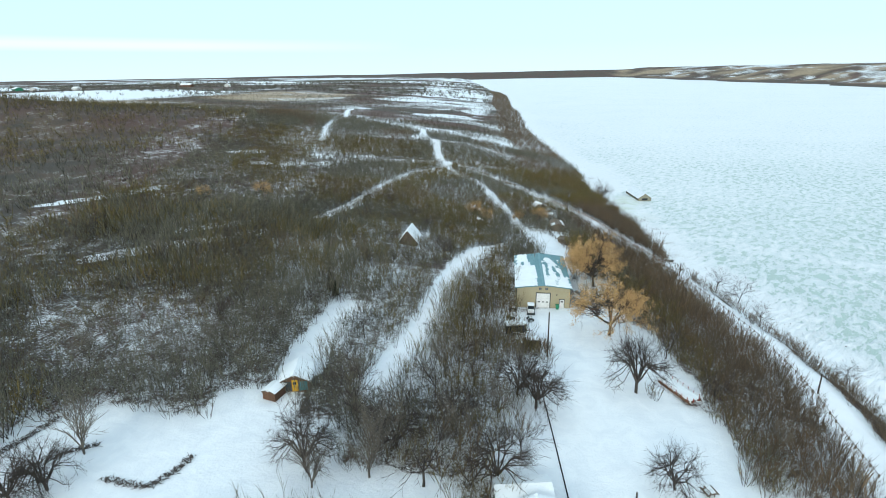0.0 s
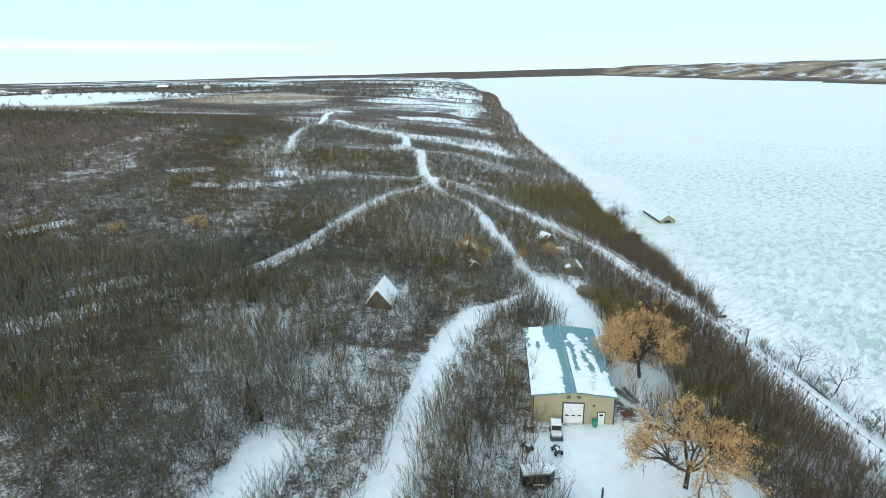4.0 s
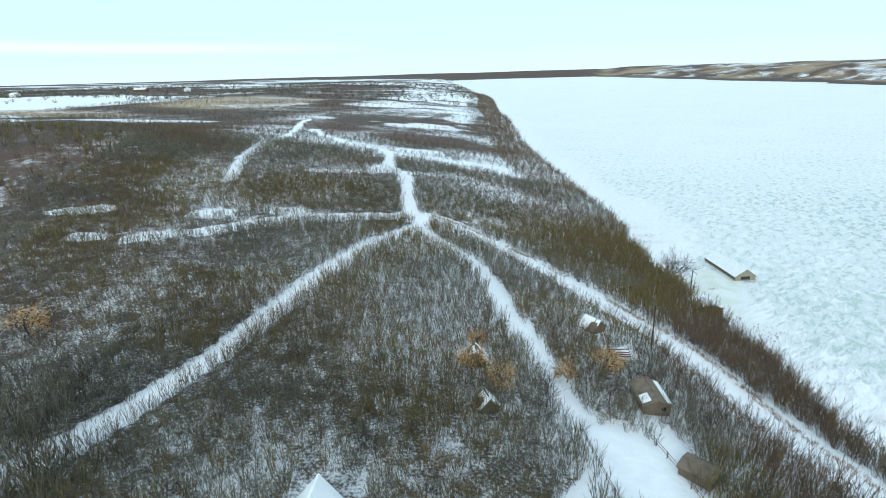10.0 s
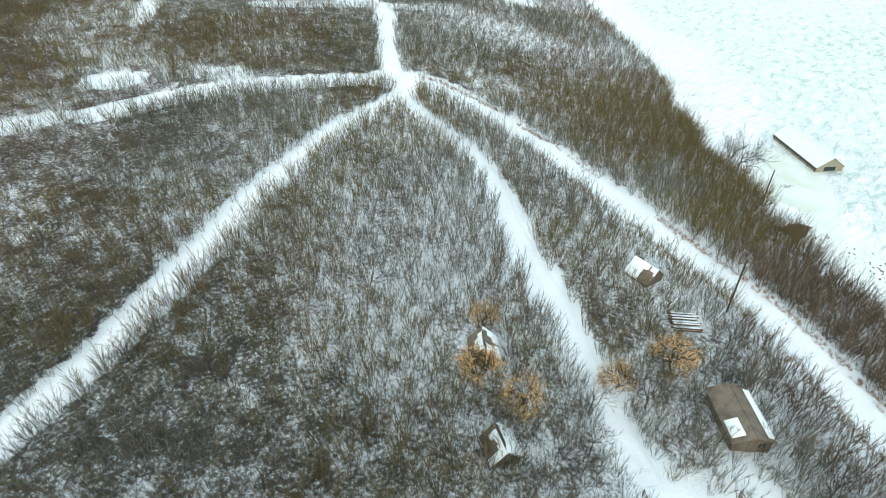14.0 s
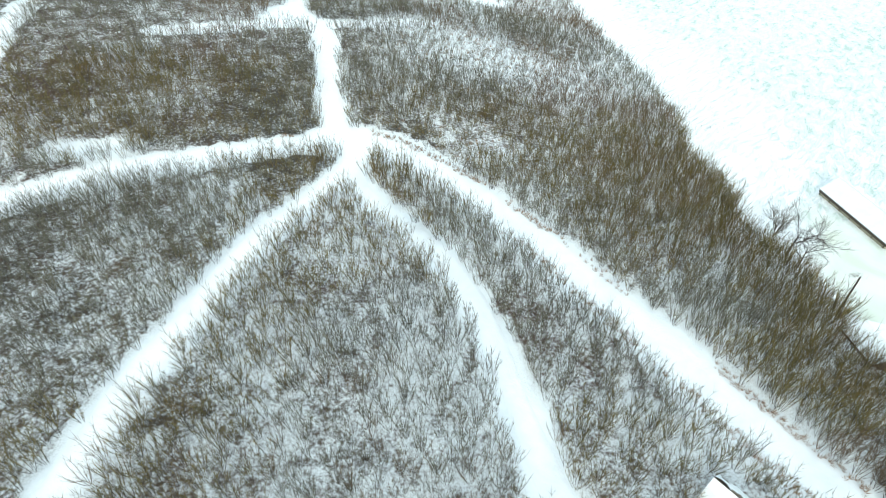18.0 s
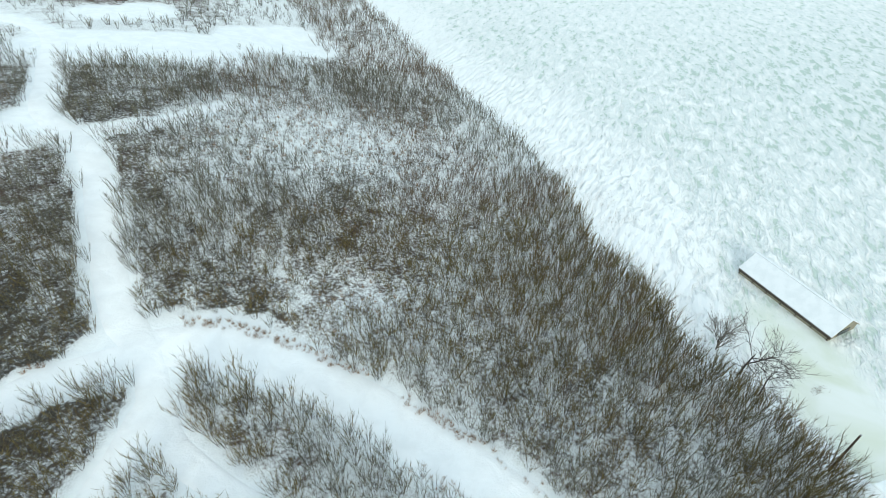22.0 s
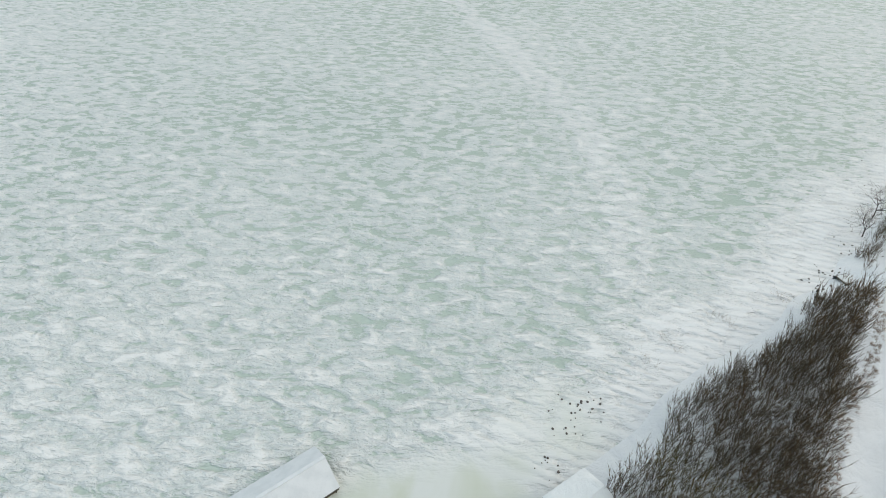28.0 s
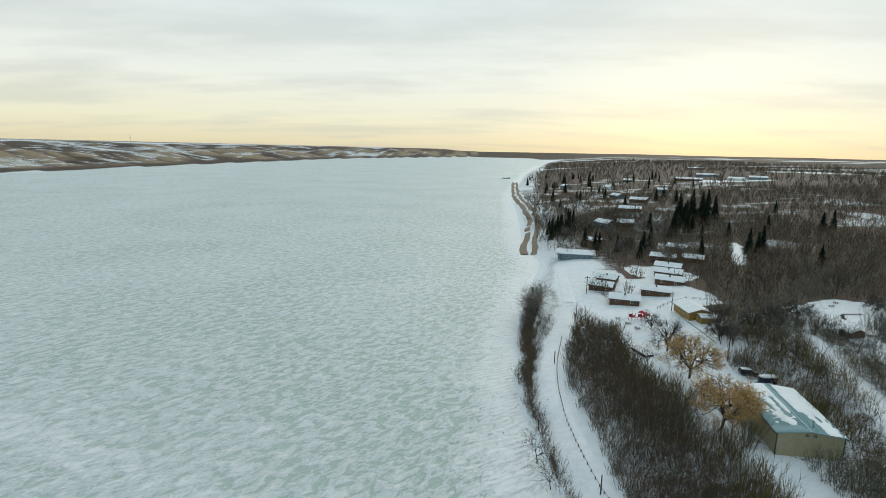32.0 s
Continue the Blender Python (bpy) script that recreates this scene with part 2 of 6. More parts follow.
def ground_material():
    k = Nodes("snowy_ground")
    p = k.P
    scrub, straw = k.attr("scrub"), k.attr("straw")
    broad, mid, fine = k.noise(p, 0.035, 4, 0.6, 0.5), k.noise(p, 0.30, 5, 0.62, 0.6), k.noise(p, 2.2, 5, 0.65)
    mixed = k.math("ADD", k.math("ADD", k.math("MULTIPLY", broad, 0.28), k.math("MULTIPLY", mid, 0.30)), k.math("MULTIPLY", fine, 0.42))
    edge = k.math("SUBTRACT", 0.90, k.math("MULTIPLY", scrub, 0.62))
    cover = k.ramp(mixed, k.math("SUBTRACT", edge, 0.07), k.math("ADD", edge, 0.07))
    snow = k.mix(k.ramp(mid, 0.3, 0.7), (0.83, 0.87, 0.885), (0.75, 0.795, 0.825))
    litter = k.mix(k.ramp(broad, 0.40, 0.62), (0.085, 0.062, 0.045), (0.055, 0.055, 0.048))
    litter = k.mix(k.ramp(k.noise(p, 0.012, 3), 0.45, 0.62), litter, (0.085, 0.052, 0.045))
    litter = k.mix(k.math("MULTIPLY", k.ramp(fine, 0.4, 0.7), 0.35), litter, (0.20, 0.15, 0.10))
    grass = k.mix(k.ramp(mid, 0.35, 0.65), (0.46, 0.365, 0.235), (0.25, 0.19, 0.13))
    litter = k.mix(straw, litter, grass)
    # Grey specks on brush-covered snow: fine litter plus twig shade put into the colour.
    shade_grit = k.math("MULTIPLY", k.ramp(scrub, 0.15, 0.6), k.ramp(k.noise(p, 5.5, 4, 0.7), 0.42, 0.66))
    snow = k.mix(k.math("MULTIPLY", shade_grit, 0.55), snow, (0.27, 0.27, 0.235))
    c = k.mix(cover, snow, litter)
    h = k.math("ADD", k.math("MULTIPLY", mid, 0.5), k.math("MULTIPLY", fine, 0.25))
    return k.done(c, 0.8, h, 0.5, spec=0.15)


def ice_material():
    """Wind-packed snow in torn patches over grey-green lake ice."""
    k = Nodes("lake_ice")
    p = k.P
    s = k.stretch(p, (0.23, 0.43, 1), -51)
    torn = k.noise(s, 1.0, 4, 0.48, 0.6)
    small = k.noise(k.stretch(p, (0.5, 1.25, 1), -51), 1.0, 4, 0.6, 0.6)
    broad = k.noise(p, 0.012, 4, 0.55, 0.3)
    clear, packed = k.attr("clear"), k.attr("packed")
    crumbs = k.noise(k.stretch(p, (1.1, 2.6, 1), -51), 1.0, 3, 0.6)
    wave = k.n.new("ShaderNodeTexWave")
    k.l.new(k.stretch(p, (0.17, 0.17, 1), 58), wave.inputs[0])
    for key, val in (("Scale", 1.0), ("Distortion", 11.0), ("Detail", 4.0), ("Detail Scale", 0.5)):
        wave.inputs[key].default_value = val
    v = k.math("ADD", k.math("MULTIPLY", torn, 0.62), k.math("MULTIPLY", small, 0.30))
    v = k.math("ADD", v, k.math("MULTIPLY", crumbs, 0.08))
    v = k.math("ADD", v, k.math("MULTIPLY", k.math("SUBTRACT", broad, 0.5), 0.15))
    v = k.math("ADD", v, k.math("MULTIPLY", packed, 0.16))
    near_shore = k.math("MULTIPLY", packed, k.math("SUBTRACT", wave.outputs["Fac"], 0.5))
    v = k.math("ADD", v, k.math("MULTIPLY", near_shore, 0.06))
    snowy = k.ramp(v, 0.438, 0.498)
    ice = k.mix(k.ramp(broad, 0.4, 0.6), (0.425, 0.54, 0.485), (0.50, 0.605, 0.555))
    ice = k.mix(k.ramp(crumbs, 0.4, 0.7), ice, (0.45, 0.55, 0.515))
    white = k.mix(k.ramp(v, 0.50, 0.66), (0.69, 0.755, 0.76), (0.84, 0.87, 0.87))
    white = k.mix(packed, white, (0.81, 0.845, 0.86))
    c = k.mix(snowy, ice, white)
    swept = k.mix(k.ramp(k.noise(p, 0.09, 4, 0.5, 0.8), 0.38, 0.66), (0.58, 0.635, 0.545), (0.69, 0.735, 0.72))
    c = k.mix(clear, c, swept)
    rough = k.math("ADD", 0.36, k.math("MULTIPLY", snowy, 0.14))
    h = k.math("ADD", k.math("MULTIPLY", k.ramp(v, 0.38, 0.68), 1.0), k.math("MULTIPLY", k.math("ADD", small, crumbs), 0.2))
    h = k.math("MULTIPLY", k.math("ADD", h, k.math("MULTIPLY", near_shore, 0.24)), k.math("SUBTRACT", 1.0, clear))
    return k.done(c, rough, h, 0.5, spec=0.5)


def metal_sheet(name, a, b, rough=0.4):
    k = Nodes(name)
    c = k.mix(k.ramp(k.noise(k.P, 0.6, 4), 0.4, 0.65), a, b)
    c = k.mix(k.math("MULTIPLY", k.ramp(k.noise(k.stretch(k.P, (3, 3, 0.3)), 2.0, 4), 0.5, 0.8), 0.3), c, tuple(v * 0.7 for v in a))
    return k.done(c, rough, None, metal=0.15, spec=0.4)


SNOW = snow_material("snow")
PATH_SNOW = snow_material("trodden_snow", (0.83, 0.86, 0.88))
GROUND = ground_material()
ICE = ice_material()
BRUSH_OLIVE = twig_material("olive_brush", ((0.25, 0.205, 0.078), (0.205, 0.175, 0.078), (0.255, 0.18, 0.07), (0.09, 0.08, 0.043)))
STEM = twig_material("dark_stems", ((0.075, 0.07, 0.055), (0.06, 0.056, 0.046), (0.09, 0.078, 0.055), (0.032, 0.03, 0.026)))
STEM_WARM = twig_material("brown_stems", ((0.115, 0.092, 0.068), (0.095, 0.077, 0.06), (0.12, 0.09, 0.064), (0.05, 0.042, 0.035)))
BRUSH_GREY = twig_material("grey_brush", ((0.25, 0.245, 0.18), (0.20, 0.195, 0.15), (0.25, 0.23, 0.15), (0.095, 0.09, 0.072)))
BRUSH_BROWN = twig_material("brown_brush", ((0.235, 0.180, 0.118), (0.20, 0.160, 0.110), (0.24, 0.165, 0.098), (0.09, 0.074, 0.056)))
BARK = twig_material("tree_bark", ((0.10, 0.085, 0.07), (0.075, 0.066, 0.058), (0.12, 0.10, 0.085), (0.045, 0.04, 0.038)))
PALE_BARK = twig_material("poplar_bark", ((0.24, 0.215, 0.175), (0.19, 0.17, 0.14), (0.22, 0.19, 0.14), (0.10, 0.09, 0.08)))
LEAF_OCHRE = twig_material("withered_leaves", ((0.68, 0.46, 0.215), (0.60, 0.39, 0.175), (0.72, 0.51, 0.25), (0.44, 0.28, 0.13)))
NEEDLES = twig_material("spruce_needles", ((0.022, 0.034, 0.022), (0.028, 0.040, 0.024), (0.018, 0.028, 0.02), (0.012, 0.018, 0.012)))
TAN = metal_sheet("tan_siding", (0.42, 0.375, 0.245), (0.40, 0.35, 0.225), 0.5)
ROOF_TEAL = metal_sheet("teal_roof_sheet", (0.155, 0.29, 0.325), (0.19, 0.33, 0.36), 0.62)
TRIM_DARK = plain("dark_trim", (0.06, 0.075, 0.08))
WHITE_PAINT = plain("white_paint", (0.80, 0.81, 0.80), (0.72, 0.73, 0.72), rough=0.5, vary=0.1)
DARK_GLASS = Nodes("dark_glass").done((0.02, 0.025, 0.03), 0.08, spec=0.6)
WOOD_GREY = plain("weathered_wood", (0.20, 0.165, 0.125), (0.13, 0.105, 0.085), 0.8, 0.85, 0.02, grain=(1, 1, 0.25))
WOOD_BROWN = plain("brown_stained_wood", (0.165, 0.095, 0.058), (0.115, 0.065, 0.042), 0.8, 0.8, 0.015)
WOOD_GOLD = plain("golden_log_wall", (0.40, 0.25, 0.075), (0.30, 0.18, 0.055), 0.8, 0.7, 0.02, grain=(0.3, 0.3, 3))
YELLOW = plain("yellow_paint", (0.70, 0.43, 0.03), (0.6, 0.35, 0.03))
DULL_RED = plain("faded_red_paint", (0.32, 0.07, 0.05), (0.24, 0.05, 0.04))
RED = plain("red_plastic", (0.55, 0.03, 0.05), (0.45, 0.03, 0.05), rough=0.35)
GREEN = plain("green_plastic", (0.05, 0.28, 0.16), rough=0.4)
BLUE_GREY = plain("blue_grey_siding", (0.22, 0.30, 0.34), (0.18, 0.25, 0.29))
CAR_BLUE = plain("dark_blue_car_paint", (0.02, 0.03, 0.05), rough=0.22, vary=0.0)
RUBBER = plain("black_rubber", (0.02, 0.02, 0.02), rough=0.8)
STONE = plain("dark_stones", (0.14, 0.13, 0.12), (0.22, 0.20, 0.185), rough=0.9)
GRAVEL = plain("wet_gravel", (0.30, 0.235, 0.17), (0.20, 0.155, 0.115), 0.7, 0.9, 0.03)
ROOF_PALE = metal_sheet("pale_metal_roof", (0.76, 0.80, 0.83), (0.70, 0.745, 0.775), 0.5)
STEEL = plain("grey_steel", (0.35, 0.36, 0.37), rough=0.4, metal=0.6)
# ---- mesh helpers ----
def mesh_from(name, verts, faces, material=None, smooth_shade=False):
    """A mesh from arrays; faces are all triangles or all quads."""
    verts, faces = np.asarray(verts, np.float32), np.asarray(faces, np.int32)
    me = bpy.data.meshes.new(name)
    n, k = faces.shape
    me.vertices.add(len(verts))
    me.vertices.foreach_set("co", verts.ravel())
    me.loops.add(n * k)
    me.loops.foreach_set("vertex_index", faces.ravel())
    me.polygons.add(n)
    me.polygons.foreach_set("loop_start", np.arange(0, n * k, k, dtype=np.int32))
    me.polygons.foreach_set("loop_total", np.full(n, k, np.int32))
    if smooth_shade:
        me.polygons.foreach_set("use_smooth", np.ones(n, bool))
    me.update(calc_edges=True)
    if material:
        me.materials.append(material)
    return me


def thing(name, place=(0, 0, 0), turn=0.0, label="", category="", group=""):
    ob = new(name)
    ob.empty_display_size = 0.3
    ob.matrix_basis = pose(*place, 0, 0, turn)
    return tagged(ob, label, category, group)


def part(name, bm, material, parent, label=""):
    me = bpy.data.meshes.new(name)
    bm.normal_update()
    bm.to_mesh(me)
    bm.free()
    me.materials.append(material)
    ob = new(name, me)
    ob.parent = parent
    return tagged(ob, label)


def box(bm, lo, hi, bevel=0.0):
    m = Matrix.Translation([(a + b) / 2 for a, b in zip(lo, hi)]) @ Matrix.Diagonal([b - a for a, b in zip(lo, hi)] + [1])
    made = bmesh.ops.create_cube(bm, size=1, matrix=m)["verts"]
    if bevel:
        edges = list({e for v in made for e in v.link_edges})
        bmesh.ops.bevel(bm, geom=edges, offset=bevel, segments=1, affect="EDGES")
    return bm


def boxes(*list_of):
    bm = bmesh.new()
    for lo, hi in list_of:
        box(bm, lo, hi)
    return bm


def rod(bm, a, b, r0, r1=None, sides=6):
    a, b = Vector(a), Vector(b)
    q = (b - a).to_track_quat("Z", "Y").to_matrix().to_4x4()
    bmesh.ops.create_cone(bm, cap_ends=True, segments=sides, radius1=r0, radius2=r0 if r1 is None else r1, depth=(b - a).length, matrix=Matrix.Translation((a + b) / 2) @ q)
    return bm


def prism(bm, outline, axis_from, axis_to):
    """A solid from an outline in x and z, drawn along y."""
    front = [bm.verts.new((x, axis_from, z)) for x, z in outline]
    back = [bm.verts.new((x, axis_to, z)) for x, z in outline]
    n = len(outline)
    bm.faces.new(front)
    bm.faces.new(back[::-1])
    for i in range(n):
        bm.faces.new((front[(i + 1) % n], front[i], back[i], back[(i + 1) % n]))
    bmesh.ops.recalc_face_normals(bm, faces=bm.faces)
    return bm


def zground(x, y):
    return float(height(x, y))


# ---- the plan: trails and clearings ----
def curve(points, step=2.0):
    """A smooth line through plan points, with a point every couple of metres."""
    p = np.array(points, float)
    q = np.vstack([2 * p[0] - p[1], p, 2 * p[-1] - p[-2]])
    out = []
    for i in range(1, len(q) - 2):
        n = max(2, int(np.hypot(*(q[i + 1] - q[i])) / step))
        t = np.linspace(0, 1, n, endpoint=False)[:, None]
        a, b, c, d = q[i - 1], q[i], q[i + 1], q[i + 2]
        out.append(0.5 * (2 * b + (c - a) * t + (2 * a - 5 * b + 4 * c - d) * t ** 2 + (3 * b - a - 3 * c + d) * t ** 3))
    return np.vstack(out + [p[-1:]])


TRAILS = {
    "trail_west": (2.0, [(1.7, 272.3), (-3, 264.3), (-9, 256.5), (-13.5, 248.6), (-17.1, 239), (-21.7, 228.5), (-24.8, 218.5), (-28.4, 207), (-32, 196), (-36.5, 186), (-41, 176.5), (-47, 165), (-54, 157), (-66.8, 145.6), (-76, 135.6), (-86, 124)]),
    "trail_middle": (2.0, [(1.7, 280), (2.4, 268), (7, 260.3), (13.5, 251.8), (17.3, 243), (19.3, 234), (20.2, 224), (21.5, 215), (23.3, 207), (25, 196), (26.2, 185), (27.5, 177.5)]),
    "shore_road": (3.9, [(1.5, 280), (8, 279.2), (15.3, 274), (22, 267), (28, 258.8), (33.4, 249.5), (38.3, 239), (43, 230), (46.4, 222), (50, 215), (53.6, 207), (56.8, 195.5), (58.4, 184), (60.5, 174), (63.5, 165), (67.6, 155), (70.3, 138.5), (72, 108), (68.3, 80.5), (60.5, 54), (54, 28)]),
    "bay_trail": (1.9, [(56.8, 196), (60.5, 187), (64, 176), (66.5, 166), (67.6, 155)]),
    "west_road": (2.6, [(1.5, 280), (-7, 278.5), (-15, 275.5), (-25, 272), (-35, 269), (-43, 265.2), (-49, 260.5), (-58, 252)]),
    "trail_north": (2.4, [(1.3, 280), (-1, 287), (-2, 297), (-2.6, 312), (-3.6, 322), (-6.5, 328), (-10.8, 338), (-12, 358), (-15.5, 390), (-38.5, 415.7), (-60, 460), (-76, 510)]),
    "cross_trail": (1.6, [(-39, 317.7), (-22, 324.4), (-12, 327.5), (-5, 328.5), (12, 334), (23, 343)]),
    "far_trail": (1.3, [(-64.5, 297), (-66, 314), (-69, 345), (-71, 385), (-75, 432), (-84, 490), (-93, 550), (-97, 610)]),
    "yard_drive": (2.1, [(-11, 74), (-9.6, 82), (-5.2, 95), (-0.8, 115.5), (2, 128), (5, 140), (9.5, 151), (16, 156), (26, 165)]),
    "village_lane": (3.0, [(52, 20), (49, -3), (46, -30), (42, -55)]),
    "spruce_lane": (2.0, [(-73, -101), (-60, -70), (-46, -38)]),
}
LINES = {key: curve(pts) for key, (half, pts) in TRAILS.items()}
# clearings of open snow: centre, half lengths, turn in degrees
CLEARINGS = [
    (70.5, 118, 4.6, 30, 2), (-117, 184, 20, 2.2, 53), (-70, 158, 10, 2.2, 40), (32.8, 162, 6.6, 16, 6), (34, 144.5, 5.5, 7, 8), (38.9, 174.6, 1.9, 5.6, 8), (24, 107, 9, 6.5, 8), (27, 88, 9, 14, -5), (37.5, 99, 6.5, 8.5, 0), (35.5, 108, 6, 6, 0), (38, 88, 6.5, 10, 12), (38.5, 126, 5, 7, 0), (31, 66, 12.5, 14, -14), (21, 57, 15, 8, 0), (30, 45, 24, 12, 0),
    (-44, 57, 16, 10, -4), (-45, 46, 20, 8, 0), (-30, 50, 8, 12, 0), (-29, 66, 6, 8, 0), (-24, 86, 3.2, 10, -6), (-21, 101, 3.6, 6, -10), (-15, 52, 16, 5, 0),
    (32, 48, 11, 14, 0), (44, 8, 7, 28, 8), (20, 35, 14, 20, 10), (10, 5, 14, 28, 20), (-2, -30, 10, 20, 25), (30, -20, 14, 22, 0), (33, -55, 12, 14, 0), (20, 75, 10, 12, 0),
    (-42, 40, 9, 6, 10), (-22, 60, 7, 6, 20),
    (1.5, 280.5, 7.5, 4.6, 0), (9.5, 280.5, 6, 3.0, -15), (4, 377, 26, 13, 0), (40, 394, 17, 12, 15), (-14, 333, 4.5, 7, 0), (2, 410, 14, 8, 20), (-60, 268, 6, 3, 30), (-68, 246, 7, 2.2, 40), (-82, 243, 5, 2, 10), (-40, 275, 7, 2.5, 10), (-95, 262, 8, 2.5, 25),
]


def line_distance(x, y, pts):
    best = np.full(np.shape(x), 1e9)
    lo, hi = pts.min(0) - 30, pts.max(0) + 30
    near = (x > lo[0]) & (x < hi[0]) & (y > lo[1]) & (y < hi[1])
    px, py = x[near], y[near]
    b = np.full(px.shape, 1e9)
    for (ax, ay), (bx, by) in zip(pts[:-1], pts[1:]):
        dx, dy = bx - ax, by - ay
        t = np.clip(((px - ax) * dx + (py - ay) * dy) / (dx * dx + dy * dy + 1e-9), 0, 1)
        b = np.minimum(b, np.hypot(px - ax - t * dx, py - ay - t * dy))
    best[near] = b
    return best


def openness(x, y, margin=0.0):
    """1 on trails, clearings and the beach, falling to 0 in the thicket."""
    x, y = np.asarray(x, float), np.asarray(y, float)
    wob = (vnoise(x, y, 6, 11) - 0.5) * 1.6
    o = np.zeros(np.shape(x))
    for key, pts in LINES.items():
        o = np.maximum(o, 1 - smooth(TRAILS[key][0] - 0.5 + margin, TRAILS[key][0] + 0.5 + margin, line_distance(x, y, pts) + wob * 0.35))
    for cx, cy, a, b, turn in CLEARINGS:
        c, s = math.cos(radians(turn)), math.sin(radians(turn))
        u, v = ((x - cx) * c + (y - cy) * s) / (a + margin), ((y - cy) * c - (x - cx) * s) / (b + margin)
        r = (np.abs(u) ** 3 + np.abs(v) ** 3) ** (1 / 3) + wob * 0.09
        o = np.maximum(o, 1 - smooth(0.88, 1.06, r))
    return o


# ---- ground, ice ----
def spread(lo, hi, step, out_lo, out_hi, growth=1.09, most=400.0, fine_to=2600.0):
    mid = list(np.arange(lo, hi + step, step))
    s, v, left = step, lo, []
    while v > out_lo:
        s = min(s * growth, most if abs(v) < fine_to else 400)
        v -= s
        left.append(max(v, out_lo))
    s, v, right = step, mid[-1], []
    while v < out_hi:
        s = min(s * growth, most if abs(v) < fine_to else 400)
        v += s
        right.append(min(v, out_hi))
    return np.array(left[::-1] + mid + right)


def grid_mesh(name, xs, ys, zfun, material):
    gx, gy = np.meshgrid(xs, ys)
    gz = zfun(gx, gy)
    w = len(xs)
    i = (np.arange(len(ys) - 1)[:, None] * w + np.arange(w - 1)[None]).ravel()
    faces = np.stack([i, i + 1, i + 1 + w, i + w], 1)
    return mesh_from(name, np.stack([gx, gy, gz], -1).reshape(-1, 3), faces, material, True), gx.ravel(), gy.ravel()


def set_attribute(me, name, values):
    me.attributes.new(name, "FLOAT", "POINT").data.foreach_set("value", np.asarray(values, np.float32))


xs, ys = spread(-110, 84, 1.6, -4950, 4950, 1.085, 26, 1450), spread(30, 380, 1.7, -4950, 4950, 1.075, 15, 1500)
ground_mesh, gx, gy = grid_mesh("ground", xs, ys, height, GROUND)
gd = inland(gx, gy)
far_e = gx - lerp_table(FARSHORE, gy)
scrub = np.interp(gd, [2, 6, 20, 120, 260], [0.0, 0.53, 0.605, 0.66, 0.82])
scrub = scrub + (np.maximum(scrub, 0.74 * smooth(8, 40, gd)) - scrub) * smooth(430, 560, gy)
scrub = scrub + (np.maximum(scrub, 0.88 * smooth(8, 40, gd)) - scrub) * smooth(70, 10, gy) * smooth(25, 60, gd)
scrub = scrub + (vnoise(gx, gy, 55, 31) - 0.5) * 0.35 * smooth(330, 420, gy)
scrub = np.maximum(scrub, 0.80 * smooth(1.0, 2.2, gd) * (1 - smooth(5.5, 7.0, gd)) * smooth(152, 140, gy) * smooth(-10, 20, gy))
meadow = np.exp(-((gx - 39) / 26) ** 2 - ((gy - 326) / 16) ** 2)
scrub = scrub - 0.10 * meadow - 0.10 * np.exp(-((gx - 8) / 11) ** 2 - ((gy - 224) / 24) ** 2)
north_open = smooth(520, 640, gy) * smooth(35, 70, gd) * (1 - smooth(150, 230, gd + 60 * (vnoise(gx, gy, 150, 36) - 0.5)))
scrub = scrub - north_open * 0.60 * smooth(0.42, 0.62, 0.40 * vnoise(gx * 0.50, gy, 60, 33) + 0.34 * vnoise(gx * 0.6, gy, 32, 34) + 0.26 * vnoise(gx * 0.8, gy, 17, 50))


def patch_of(x, y, cx, cy, a, b, turn=0.0):
    c, s = math.cos(radians(turn)), math.sin(radians(turn))
    u, v = ((x - cx) * c + (y - cy) * s) / a, ((y - cy) * c - (x - cx) * s) / b
    return 1 - smooth(0.82, 1.08, (np.abs(u) ** 3 + np.abs(v) ** 3) ** (1 / 3) + (vnoise(x, y, 40, 37) - 0.5) * 0.25)


for cx, cy, a, b, turn in [(-650, 990, 300, 255, -32), (-1300, 1400, 300, 200, 0), (-300, 2100, 300, 120, 0), (-900, 2300, 350, 160, 0)]:
    scrub = scrub * (1 - patch_of(gx, gy, cx, cy, a, b, turn))
for cx, cy, a, b, turn in [(-317, 522, 40, 24, 0), (-240, 545, 60, 12, -20), (-190, 540, 40, 10, 10), (-420, 640, 90, 30, -20)]:
    scrub = scrub - 0.5 * patch_of(gx, gy, cx, cy, a, b, turn)
straw = np.zeros_like(scrub)
for cx, cy, a, b, turn in [(-255, 900, 100, 150, -10), (-400, 700, 150, 40, -25)]:
    straw = np.maximum(straw, patch_of(gx, gy, cx, cy, a, b, turn))
scrub = np.where(straw > 0.3, np.maximum(scrub, 0.72) - 0.06, scrub)
scrub = scrub - 0.25 * smooth(-60, -110, gy) * (1 - smooth(-700, -900, gy)) * smooth(0.50, 0.68, vnoise(gx, gy, 24, 40)) * (gd < 330)
for cx, cy, a, b in [(-700, -900, 160, 90), (-980, -1250, 260, 90), (-330, -640, 60, 30)]:
    scrub = scrub * (1 - 0.8 * patch_of(gx, gy, cx, cy, a, b))
scrub = scrub * (1 - openness(gx, gy, 0.4) * (gd > 0))
gully = np.abs(vnoise(gy + 0.4 * gx, gx * 0.15, 75, 8) - 0.5) * 2
fine_gully = np.abs(vnoise(gy + 0.5 * gx, gx * 0.2, 38, 9) - 0.5) * 2
